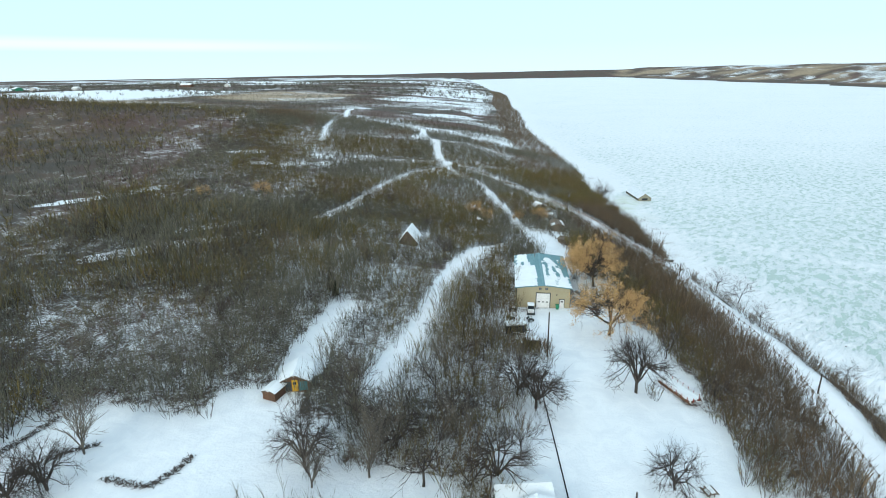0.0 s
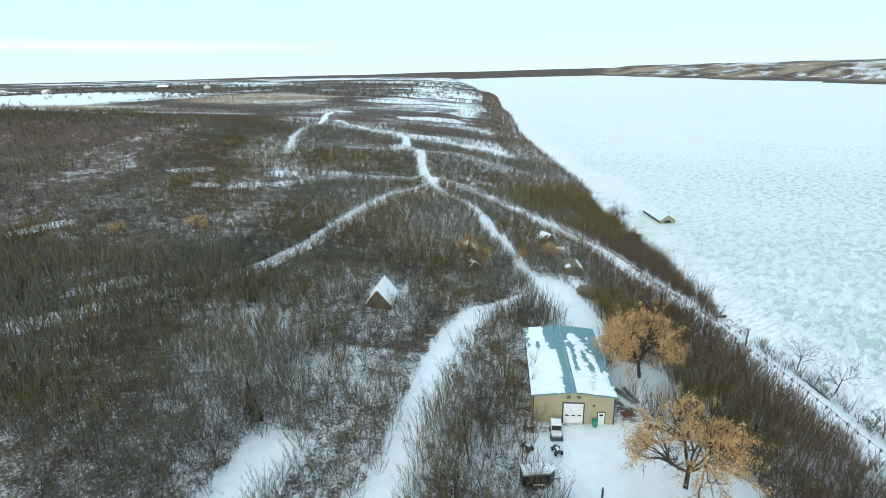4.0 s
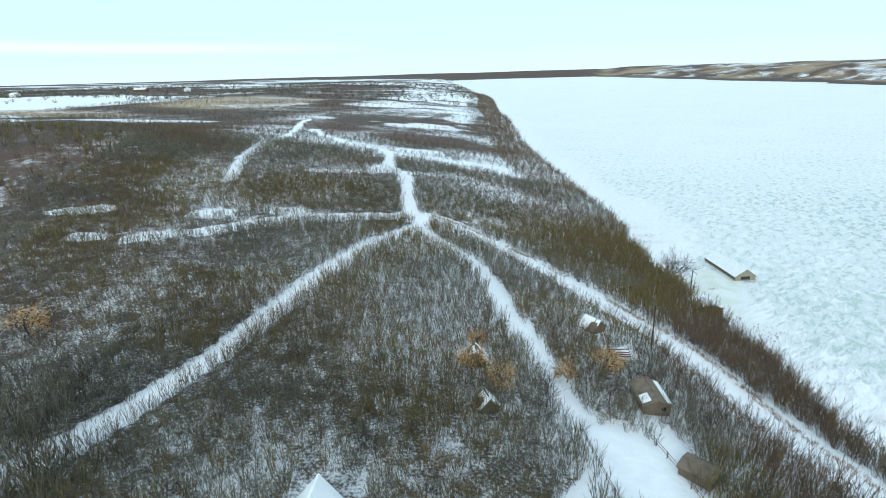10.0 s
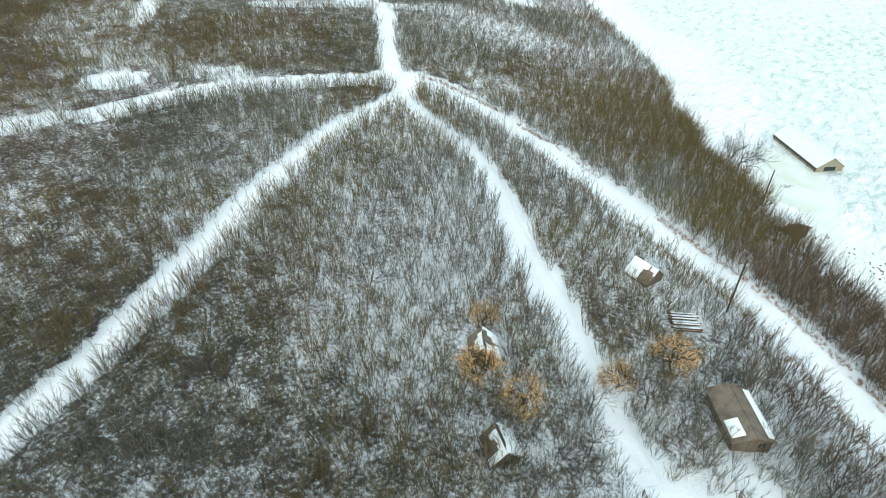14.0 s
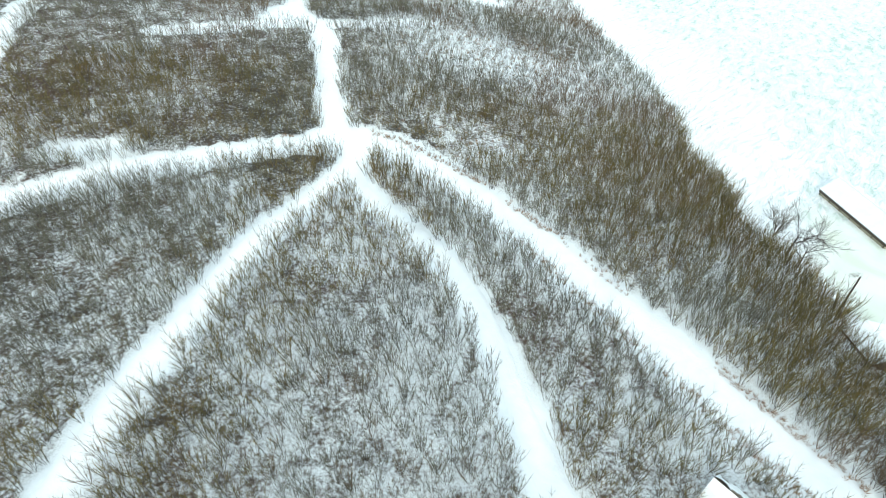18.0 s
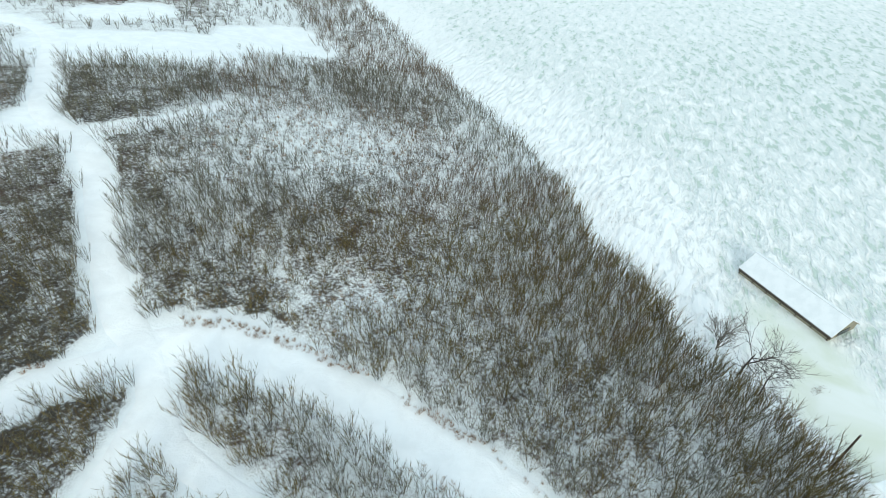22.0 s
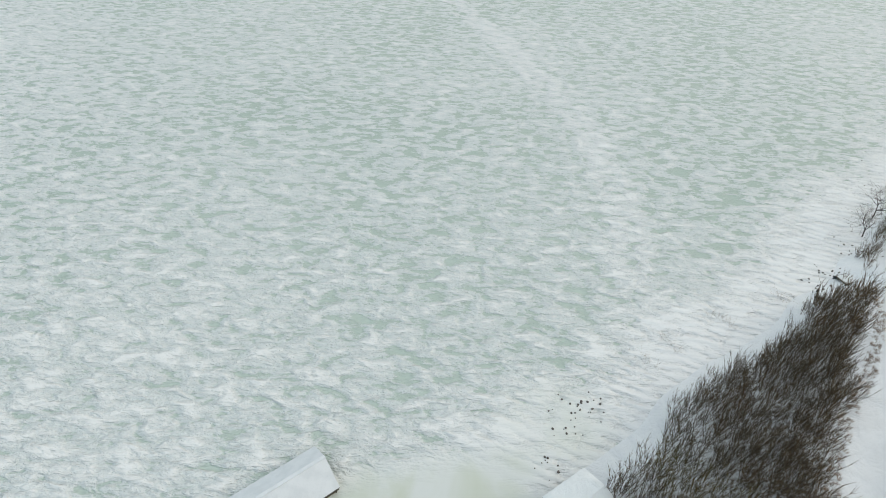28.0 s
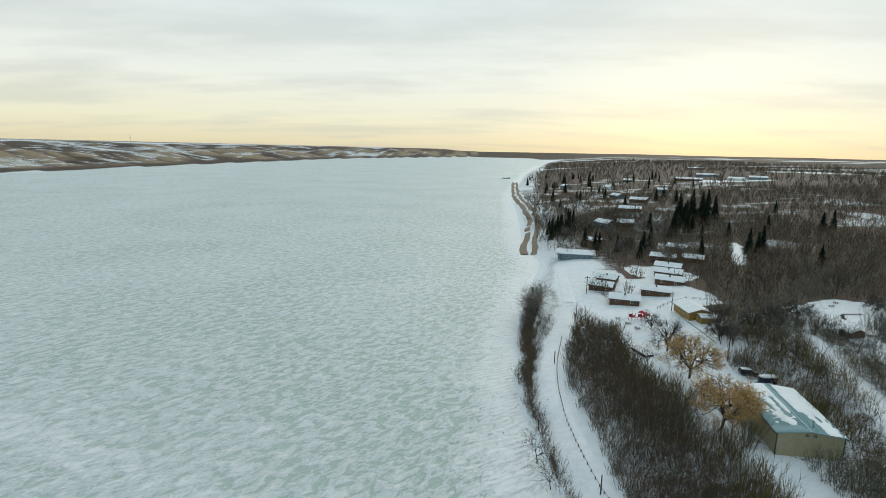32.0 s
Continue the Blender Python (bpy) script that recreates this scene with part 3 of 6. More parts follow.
white = np.maximum(0.6 * smooth(0.16, 0.03, gully) * smooth(40, 110, far_e) * smooth(0.30, 0.55, vnoise(gx, gy, 90, 39)), 0.5 * smooth(0.20, 0.04, fine_gully) * smooth(30, 80, far_e) * (1 - smooth(330, 420, far_e)))
white = np.maximum(white, 0.85 * smooth(400, 440, far_e) * smooth(0.42, 0.55, vnoise(gx * 0.3, gy * 0.3, 60, 43)))
white = np.maximum(white, 0.46 * smooth(0.50, 0.64, 0.6 * vnoise(gx * 0.7, gy * 0.30, 34, 49) + 0.4 * vnoise(gx, gy * 0.6, 18, 52)) * smooth(35, 90, far_e))
scrub = np.where(far_e > -5, 0.88 - 0.68 * white + 0.12 * vnoise(gx, gy, 45, 38), scrub)
straw = np.where(far_e > -5, (0.85 - 0.6 * smooth(300, 420, far_e)) * smooth(0.30, 0.55, vnoise(gx, gy, 90, 35)) * smooth(22, 60, far_e) * smooth(0.10, 0.30, gully), straw)
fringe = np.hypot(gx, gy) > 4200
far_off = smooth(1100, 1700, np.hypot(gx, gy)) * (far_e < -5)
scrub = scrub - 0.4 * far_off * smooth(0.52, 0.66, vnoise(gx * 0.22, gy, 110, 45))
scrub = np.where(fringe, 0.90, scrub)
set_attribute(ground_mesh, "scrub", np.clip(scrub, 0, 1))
set_attribute(ground_mesh, "straw", np.clip(straw, 0, 1))
tagged(new("ground", ground_mesh), "snow-covered land with brown litter rising from the lake", "ground", kind="structure")

ice_mesh, ix, iy = grid_mesh("lake_ice", spread(58, 170, 2.0, -450, 1450, 1.12), spread(100, 330, 2.5, -4930, 4930, 1.09), lambda x, y: np.zeros_like(x), ICE)
di = -inland(ix, iy)
clear = np.exp(-(((ix - 86.5) * 0.94 - (iy - 247) * 0.34 + 2.5 * (vnoise(ix, iy, 8, 47) - 0.5)) / 7.0) ** 4 - (((iy - 247) * 0.94 + (ix - 86.5) * 0.34 + 4 * (vnoise(ix, iy, 6, 48) - 0.5)) / 17) ** 4)
clear = np.maximum(clear, 0.55 * np.exp(-((ix - 84) / 7) ** 2 - ((iy - 224) / 8) ** 2))
set_attribute(ice_mesh, "clear", np.clip(clear * 1.25 - 0.1, 0, 1))
packed = 1 - smooth(2, 21, di + 9 * (vnoise(ix, iy, 14, 41) - 0.5))
packed = np.maximum(packed, 0.20 * smooth(235, 300, iy + 0.1 * ix) + 0.35 * smooth(320, 520, iy))
packed = np.maximum(packed, 0.8 * (1 - smooth(10, 34, di + 16 * (vnoise(ix, iy, 22, 42) - 0.5))) * smooth(258, 285, iy))
sled = curve([(98, 190), (108, 178), (121, 167), (142, 152), (169, 141), (203, 127), (229, 118), (300, 95)])
packed = np.maximum(packed, 0.60 * np.exp(-((line_distance(ix, iy, sled) - 2.2) / 1.5) ** 2) * (0.6 + 0.8 * vnoise(ix, iy, 9, 44)))
set_attribute(ice_mesh, "packed", np.clip(packed, 0, 1))
tagged(new("lake_ice", ice_mesh), "frozen lake with torn patches of windblown snow on grey-green ice", "frozen lake", kind="structure")


def ribbon(name, pts, half, label):
    """A trodden trail: a strip of packed snow that follows the ground, its two edges bedded in."""
    t = np.gradient(pts, axis=0)
    nrm = np.stack([-t[:, 1], t[:, 0]], 1) / (np.hypot(t[:, 0], t[:, 1])[:, None] + 1e-9)
    across = np.linspace(-1, 1, 9)
    wob = (vnoise(pts[:, 0], pts[:, 1], 5, 51) - 0.5) * 0.7
    half = (half + wob)[:, None]
    x = pts[:, :1] + nrm[:, :1] * across * half
    y = pts[:, 1:] + nrm[:, 1:] * across * half
    rut = -0.05 * np.exp(-((np.abs(across) - 0.42) / 0.12) ** 2)
    z = height(x, y) + 0.12 + rut - 0.30 * (np.abs(across) > 0.99)
    n, w = x.shape
    i = (np.arange(n - 1)[:, None] * w + np.arange(w - 1)[None]).ravel()
    me = mesh_from(name, np.stack([x, y, z], -1).reshape(-1, 3), np.stack([i, i + w, i + w + 1, i + 1], 1), PATH_SNOW, True)
    tagged(new(name, me), label, "trail", kind="structure")


for key, pts in LINES.items():
    ribbon(key, pts, TRAILS[key][0], "snow-covered track trodden through the bare brush")
# ---- bare brush and trees ----
def cone3(a, b, r0, r1, turn=0.0):
    """A three-sided taper between points a and b (arrays): verts and triangles. With r1 == 0 it ends in a point."""
    d = b - a
    d = d / (np.linalg.norm(d) + 1e-9)
    u = np.cross(d, (0.3, 0.9, 0.2))
    u /= np.linalg.norm(u) + 1e-9
    v = np.cross(d, u)
    ring = [u * math.cos(turn + k * 2.0944) + v * math.sin(turn + k * 2.0944) for k in range(3)]
    vs = [a + r * r0 for r in ring]
    if r1 == 0:
        return vs + [b], [(0, 1, 3), (1, 2, 3), (2, 0, 3)]
    vs += [b + r * r1 for r in ring]
    return vs, [f for k in range(3) for f in ((k, (k + 1) % 3, 3 + (k + 1) % 3), (k, 3 + (k + 1) % 3, 3 + k))]


class Sticks:
    def __init__(self, seed):
        self.v, self.f, self.m, self.r = [], [], [], random.Random(seed)

    def add(self, a, b, r0, r1=0.0, kind=0):
        vs, fs = cone3(np.array(a, float), np.array(b, float), r0, r1, self.r.random() * 6)
        n = len(self.v)
        if kind == 1 and r1 == 0:
            fs = fs[:2]
        self.v += vs
        self.f += [tuple(i + n for i in f) for f in fs]
        self.m += [kind] * len(fs)

    def arrays(self):
        return np.array(self.v), np.array(self.f)


def shrub(seed, stems, tall, lean, twigs, thick=0.013, twig_len=0.36, fine=0.62):
    """A vase of bare stems: they leave one root, bow outwards and then rise, and carry steep, finer twigs."""
    s = Sticks(seed)
    r = s.r
    for i in range(stems):
        az = 6.283 * (i + r.uniform(-0.4, 0.4)) / stems
        tilt = radians(lean * (0.15 + 0.95 * r.random() ** 0.8))
        h = tall * r.uniform(0.62, 1.05)
        base = np.array([math.cos(az), math.sin(az), 0]) * r.uniform(0.01, 0.07)
        out = np.array([math.cos(az) * math.sin(tilt), math.sin(az) * math.sin(tilt), math.cos(tilt)])
        mid = base + out * h * 0.45
        bent = out + np.array([r.uniform(-0.13, 0.13), r.uniform(-0.13, 0.13), 0.45])
        bent /= np.linalg.norm(bent)
        tip = mid + bent * h * 0.55
        s.add(base - (0, 0, 0.10), mid + out * h * 0.22, thick)
        s.add(mid - out * h * 0.02, tip, thick * 0.66, kind=1 if i % 2 else 0)
        for j in range(twigs):
            t = r.uniform(0.26, 0.92)
            p = base + (mid - base) * t / 0.45 if t < 0.45 else mid + (tip - mid) * (t - 0.45) / 0.55
            a2 = az + r.uniform(-2.0, 2.0)
            e = radians(r.uniform(48, 80))
            q = p + np.array([math.cos(a2) * math.cos(e), math.sin(a2) * math.cos(e), math.sin(e)]) * h * twig_len * r.uniform(0.5, 1.15)
            s.add(p, q, thick * fine * r.uniform(0.75, 1.2), kind=1)
    return (*s.arrays(), np.array(s.m))


def scatter(name, templates, x, y, size, material, label, seed, tall=None):
    """Clumps set out on the ground and joined into one growth."""
    rng = np.random.default_rng(seed)
    z = height(x, y)
    pick = rng.integers(0, len(templates), len(x))
    turn = rng.random(len(x)) * 6.2832
    vs, fs, ms, base = [], [], [], 0
    for k, (tv, tf, tm) in enumerate(templates):
        m = pick == k
        n = int(m.sum())
        if not n:
            continue
        c, s = np.cos(turn[m])[:, None], np.sin(turn[m])[:, None]
        w = size[m][:, None]
        h = w if tall is None else tall[m][:, None]
        vx = (tv[None, :, 0] * c - tv[None, :, 1] * s) * w + x[m][:, None]
        vy = (tv[None, :, 0] * s + tv[None, :, 1] * c) * w + y[m][:, None]
        vz = tv[None, :, 2] * h + z[m][:, None]
        vs.append(np.stack([vx, vy, vz], -1).reshape(-1, 3))
        fs.append((tf[None] + base + (np.arange(n) * len(tv))[:, None, None]).reshape(-1, 3))
        ms.append(np.tile(tm, n))
        base += n * len(tv)
    if not vs:
        return
    me = mesh_from(name, np.vstack(vs), np.vstack(fs), STEM_WARM if material is BRUSH_BROWN else STEM)
    me.materials.append(material)
    me.polygons.foreach_set("material_index", np.concatenate(ms).astype(np.int32))
    return tagged(new(name, me), label, "bushes", kind="stuff")


def jitter_grid(x0, x1, y0, y1, step, seed):
    rng = np.random.default_rng(seed)
    gx, gy = np.meshgrid(np.arange(x0, x1, step), np.arange(y0, y1, step))
    x, y = gx.ravel() + rng.uniform(-0.62, 0.62, gx.size) * step, gy.ravel() + rng.uniform(-0.62, 0.62, gx.size) * step
    return x, y, rng


BUILT = [(25, 127, 8.5, 14.5), (-8.5, 160, 4.5, 4.5), (-23, 75, 4, 4), (95, 262, 6, 11), (74, 231, 4.0, 4.2), (39, 211, 3, 3), (12, 195, 3, 3), (40.7, 185.2, 2.2, 3.4), (40.4, 167.3, 2.0, 2.0), (40.5, 199, 3, 3), (39.5, 80.5, 3.5, 6)]


def free(x, y, margin=0.0):
    ok = np.ones(np.shape(x), bool)
    for cx, cy, a, b in BUILT:
        ok &= (np.abs(x - cx) > a + margin) | (np.abs(y - cy) > b + margin)
    return ok


NEAR = [shrub(100 + i, 8, 1.0, 30, 8, 0.0090, 0.36, 0.80) for i in range(10)]
TALL = [shrub(130 + i, 8, 1.0, 27, 9, 0.0074, 0.33, 0.74) for i in range(8)]
OUTER = [shrub(150 + i, 6, 1.0, 40, 6, 0.0108, 0.42, 0.78) for i in range(10)]
CROWDED = [shrub(180 + i, 8, 1.0, 34, 9, 0.0062, 0.36, 0.66) for i in range(8)]
FINE = [shrub(200 + i, 8, 1.0, 28, 8, 0.0086, 0.34, 0.80) for i in range(8)]
MIDDLE = [shrub(300 + i, 4, 1.0, 34, 4, 0.025, 0.46, 0.70) for i in range(6)]
FAR = [shrub(400 + i, 4, 1.0, 38, 2, 0.055, 0.5) for i in range(6)]

# the thickets that the camera flies over
x, y, rng = jitter_grid(-112, 84, 42, 372, 1.85, 5)
xc, yc, _ = jitter_grid(-50, 84, 150, 308, 1.45, 6)
core = (x > -50) & (y > 150) & (y < 308)
x, y = np.concatenate([x[~core], xc]), np.concatenate([y[~core], yc])
d = inland(x, y)
o = openness(x, y)
meadow = np.exp(-((x - 39) / 26) ** 2 - ((y - 326) / 16) ** 2)
snowy = np.exp(-((x - 26) / 9) ** 2 - ((y - 283) / 6) ** 2)
gap = vnoise(x, y, 13, 61)
south_wood = 1 - smooth(165, 205, y)
bank = np.where(y < 150, smooth(0.6, 1.6, d) * (0.6 + 0.4 * smooth(0.15, 0.35, vnoise(x, y, 12, 62))), smooth(2.6, 4.2, d + 2 * (vnoise(x, y, 7, 68) - 0.5)))
keep_p = (1 - o) * np.where(d < 8, bank, 1.0)
keep_p = keep_p * (1 - 0.35 * meadow) * (1 - 0.75 * snowy) * (1 - 0.12 * (d < 32) * (y > 205)) * (0.84 + 0.3 * smooth(0.22, 0.5, gap)) * (1 - 0.40 * south_wood * smooth(55, 80, d) * smooth(0.40, 0.28, vnoise(x, y, 9, 69)))
keep = (rng.random(len(x)) < keep_p) & free(x, y)
x, y, d, meadow, snowy, south_wood = x[keep], y[keep], d[keep], meadow[keep], snowy[keep], south_wood[keep]
patch = vnoise(x, y, 30, 63)
size = 2.75 + 1.4 * vnoise(x, y, 18, 64) + 2.6 * np.exp(-((x - 3) / 11) ** 2 - ((y - 92) / 26) ** 2) + 2.6 * south_wood * smooth(0.30, 0.65, patch) + 1.1 * (1 - smooth(24, 38, d)) * (1 - smooth(270, 296, y))
size = np.where((x > 58) & (y < 160), np.minimum(size, 3.4), size)
size = size * (1 - 0.45 * meadow) * (1 - 0.5 * snowy) * np.where((d < 8) & (y < 150), 0.85, 1.0) * rng.uniform(0.75, 1.2, len(x))
zone = vnoise(x, y, 26, 65) + rng.uniform(-0.13, 0.13, len(x))
shore_side = d < 30 + 6 * (vnoise(x, y, 20, 66) - 0.5)
brown = (shore_side & ((zone < 0.47) | (y < 200))) | ((zone < 0.36) & ((y > 300) | (rng.random(len(x)) < 0.4)))
brown = brown | ((x > 52) & (y > 155) & (y < 217))
brown = brown & ~((x < 5) & (y < 190) & (rng.random(len(x)) < 0.6))
late = (y > 232) & (y < 300) & (rng.random(len(x)) < 0.85)
brown = (brown & ~late) | ((np.hypot((x - 58) / 20, (y - 303) / 9) < 1) & (rng.random(len(x)) < 0.7))
olive = ~brown & ((zone < 0.66) | (shore_side & (y < 232))) & (y < 305) & (np.hypot((x - 8) / 14, (y - 222) / 22) > 1) & ((x > 0) | (y > 175) | (rng.random(len(x)) < 0.45))
grey = ~brown & ~olive
for m, mat, label, k in ((brown, BRUSH_BROWN, "leafless brown brush standing in the snow", 1), (olive, BRUSH_OLIVE, "leafless olive-brown willow thicket standing in the snow", 2), (grey, BRUSH_GREY, "leafless grey saplings standing in the snow", 3)):
    name = ("brown_brush", "willow_thicket", "grey_saplings")[k - 1]
    inner = (x > -52) & (y > 148) & (y < 310)
    for part_of, templates in ((inner & (size < 3.6), NEAR if k != 3 else FINE), (inner & (size >= 3.6), TALL), (~inner & ((size < 3.9) | (x < -55) | (y > 200)), OUTER), (~inner & (size >= 3.9) & (x >= -55) & (y <= 200), CROWDED)):
        n = m & part_of
        scatter(name, templates, x[n], y[n], size[n], mat, label, 70 + k, size[n] * 1.05)

# the belt of brush along the foot of the bank
x, y, rng = jitter_grid(60, 84, 8, 150, 1.05, 7)
d = inland(x, y)
keep = (d > 1.0) & (d < 6.3) & (rng.random(len(x)) < 0.85 * (1 - openness(x, y)))
scatter("shore_brush", OUTER, x[keep], y[keep], rng.uniform(1.7, 3.2, len(x))[keep], BRUSH_BROWN, "low brown brush along the foot of the bank", 79)

# the close thicket between the yard and the shore trail
x, y, rng = jitter_grid(40, 69, 58, 160, 1.55, 17)
keep = (rng.random(len(x)) < 0.72 * (1 - openness(x, y, 0.5)) * smooth(9, 12, inland(x, y))) & free(x, y, 1.0)
scatter("brown_brush", FINE, x[keep], y[keep], rng.uniform(3.0, 4.8, len(x))[keep], BRUSH_BROWN, "dense leafless brown thicket beside the shore trail", 78)

x, y, rng = jitter_grid(58, 80, 158, 214, 1.4, 16)
keep = rng.random(len(x)) < 0.9 * (1 - openness(x, y, 0.3)) * smooth(1.2, 2.6, inland(x, y))
scatter("brown_brush", FINE, x[keep], y[keep], rng.uniform(2.2, 3.4, len(x))[keep], BRUSH_BROWN, "dense leafless brown thicket beside the lake ice", 76)

# a few bushes in front of the parked car
rng = np.random.default_rng(19)
x, y = rng.uniform(11.5, 20.5, 30), rng.uniform(90.0, 94.8, 30)
scatter("brown_brush", FINE, x, y, rng.uniform(2.6, 3.8, 30), BRUSH_BROWN, "reddish-brown bushes in the yard snow", 77)

# brush farther out on every side
x, y, rng = jitter_grid(-420, 92, 480, 980, 5.6, 8)
x2, y2, _ = jitter_grid(-200, 92, 368, 482, 3.7, 18)
x, y = np.concatenate([x, x2]), np.concatenate([y, y2])
d = inland(x, y)
clump = vnoise(x, y, 40, 71)
north_open = smooth(520, 640, y) * smooth(35, 70, d) * (1 - smooth(150, 230, d))
keep = (rng.random(len(x)) < (1 - openness(x, y, 0.8)) * smooth(4, 7, d) * (0.35 + 0.9 * smooth(0.3, 0.6, clump)) * (1 - 0.75 * north_open))
x, y = x[keep], y[keep]
m = vnoise(x, y, 60, 72) < 0.5
s = rng.uniform(1.7, 3.6, len(x))
scatter("far_brush", MIDDLE, x[m], y[m], s[m], BRUSH_BROWN, "low brown brush on the slope above the lake", 81)
scatter("far_brush", MIDDLE, x[~m], y[~m], s[~m], BRUSH_GREY, "low grey brush on the slope above the lake", 82)
x, y, rng = jitter_grid(50, 96, 368, 560, 2.5, 27)
d = inland(x, y)
keep = (d > 1.5) & (d < 34) & (rng.random(len(x)) < 0.85)
x, y = x[keep], y[keep]
scatter("shore_woods", OUTER, x, y, rng.uniform(2.5, 4.6, len(x)), BRUSH_BROWN, "leafless brush on the bank above the ice", 89)
x, y, rng = jitter_grid(60, 190, 556, 1500, 4.4, 28)
d = inland(x, y)
keep = (d > 1.5) & (d < 34) & (rng.random(len(x)) < 0.85)
x, y = x[keep], y[keep]
scatter("shore_woods", MIDDLE, x, y, rng.uniform(3.5, 7.0, len(x)), BRUSH_BROWN, "leafless woods on the bank above the ice", 88)
x, y, rng = jitter_grid(-420, -108, 20, 372, 3.9, 9)
keep = (rng.random(len(x)) < (1 - openness(x, y)) * (0.45 + 0.6 * smooth(0.3, 0.6, vnoise(x, y, 30, 73))) )
x, y = x[keep], y[keep]
m = vnoise(x, y, 45, 74) < 0.5
s = rng.uniform(3.0, 5.5, len(x))
scatter("west_brush", MIDDLE, x[m], y[m], s[m], BRUSH_OLIVE, "leafless olive woods on the rising land", 83)
scatter("west_brush", MIDDLE, x[~m], y[~m], s[~m], BRUSH_GREY, "leafless grey woods on the rising land", 84)
WOODS = [shrub(350 + i, 5, 1.0, 34, 6, 0.0145, 0.42, 0.70) for i in range(7)]
for x0, x1, y0, y1, step, templates, tall, seed in ((-150, 62, -250, 58, 4.1, WOODS, (4.5, 8.5), 10), (-420, -150, -250, 58, 6.6, MIDDLE, (4.5, 9.0), 13), (-420, 62, -480, -250, 6.8, MIDDLE, (4.5, 9.0), 14)):
    x, y, rng = jitter_grid(x0, x1, y0, y1, step, seed)
    d = inland(x, y)
    keep = (rng.random(len(x)) < (1 - openness(x, y, 1.0)) * smooth(9, 20, d) * (0.70 + 0.5 * smooth(0.3, 0.6, vnoise(x, y, 40, 75)))) & ((x < -12) | (y < -95) | (rng.random(len(x)) < 0.5))
    x, y = x[keep], y[keep]
    scatter("village_woods", templates, x, y, rng.uniform(*tall, len(x)), BRUSH_BROWN, "leafless brown woods between the village houses", 85)
x, y, rng = jitter_grid(-1000, 60, -2300, -470, 22.0, 11)
keep = (inland(x, y) > 30) & (rng.random(len(x)) < 0.75)
x, y = x[keep], y[keep]
scatter("distant_woods", FAR, x, y, rng.uniform(7, 12, len(x)), BRUSH_BROWN, "distant leafless woods along the lake", 86)
x, y, rng = jitter_grid(-1300, 230, 980, 2300, 19.0, 12)
keep = (inland(x, y) > 20) & (rng.random(len(x)) < 0.75 * (1 - 0.8 * patch_of(x, y, -690, 1000, 250, 170, -32)) * (1 - patch_of(x, y, -255, 900, 100, 150)))
x, y = x[keep], y[keep]
clump = vnoise(x, y, 90, 53) > 0.36
x, y = x[clump], y[clump]
scatter("distant_woods", FAR, x, y, rng.uniform(8, 13, len(x)), BRUSH_GREY, "distant leafless woods along the lake", 87, rng.uniform(4, 7, len(x)))


def tree_sticks(seed, tall, spread_deg=34, fork=0.22, twig_r=0.030, levels=3):
    """A bare tree: trunk sticks and crown sticks apart, and the tips of its twigs."""
    trunk, crown, tips = Sticks(seed), Sticks(seed + 1), []
    r = trunk.r

    def grow(p, way, length, rad, level):
        a, bend = np.array(p, float), np.array(way, float)
        n = 3 if level == 0 else 2
        into = trunk if level == 0 else crown
        for k in range(n):
            bend = bend + np.array([r.uniform(-0.14, 0.14), r.uniform(-0.14, 0.14), 0.06])
            bend /= np.linalg.norm(bend)
            b = a + bend * length / n
            r1 = rad * (1 - 0.24 if level < levels else 0.55)
            into.add(a, b, rad, r1)
            rad = r1
            if level < levels and (level > 0 or k > 0 or fork < 0.2):
                for j in range((3 if level == 0 else 2 if level == 1 else 1) + (r.random() < 0.5)):
                    az, tilt = r.random() * 6.283, radians(r.uniform(spread_deg * 0.7, spread_deg * 1.5))
                    u = np.cross(bend, (0.2, 0.3, 0.9))
                    u /= np.linalg.norm(u) + 1e-9
                    w = np.cross(bend, u)
                    way2 = bend * math.cos(tilt) + (u * math.cos(az) + w * math.sin(az)) * math.sin(tilt)
                    grow(b, way2, length * r.uniform(0.62, 0.86), rad * 0.68, level + 1)
            a = b
        if level >= levels:
            for j in range(3):
                q = a + (bend + np.array([r.uniform(-0.8, 0.8), r.uniform(-0.8, 0.8), r.uniform(-0.2, 0.5)])) * length * 0.5
                crown.add(a - bend * length * 0.3 * j, q, twig_r)
                tips.append(q)
        else:
            crown.add(a, a + bend * length * 0.35, rad)
            tips.append(a)

    grow((0, 0, -0.3), (0, 0, 1), tall * 0.42, tall * 0.024, 0)
    return trunk.arrays(), crown.arrays(), np.array(tips)


def bare_tree_proto(seed, tall, material, label, **kw):
    (tv, tf), (cv, cf), tips = tree_sticks(seed, tall, **kw)
    s = tall / max(1.0, cv[:, 2].max())
    meshes = (mesh_from("trunk", tv * s, tf, material), mesh_from("crown", cv * s, cf, material))
    return meshes, label, tips * s


def plant_tree(proto, x, y, size, turn, name="bare_tree", group="bare trees"):
    (trunk, crown), label, tips = proto
    root = thing(name, (x, y, zground(x, y) - 0.1), turn, label, "tree", group)
    root.scale = (size, size, size)
    for n, me in (("trunk", trunk), ("crown", crown)):
        new(n, me).parent = root
    return root


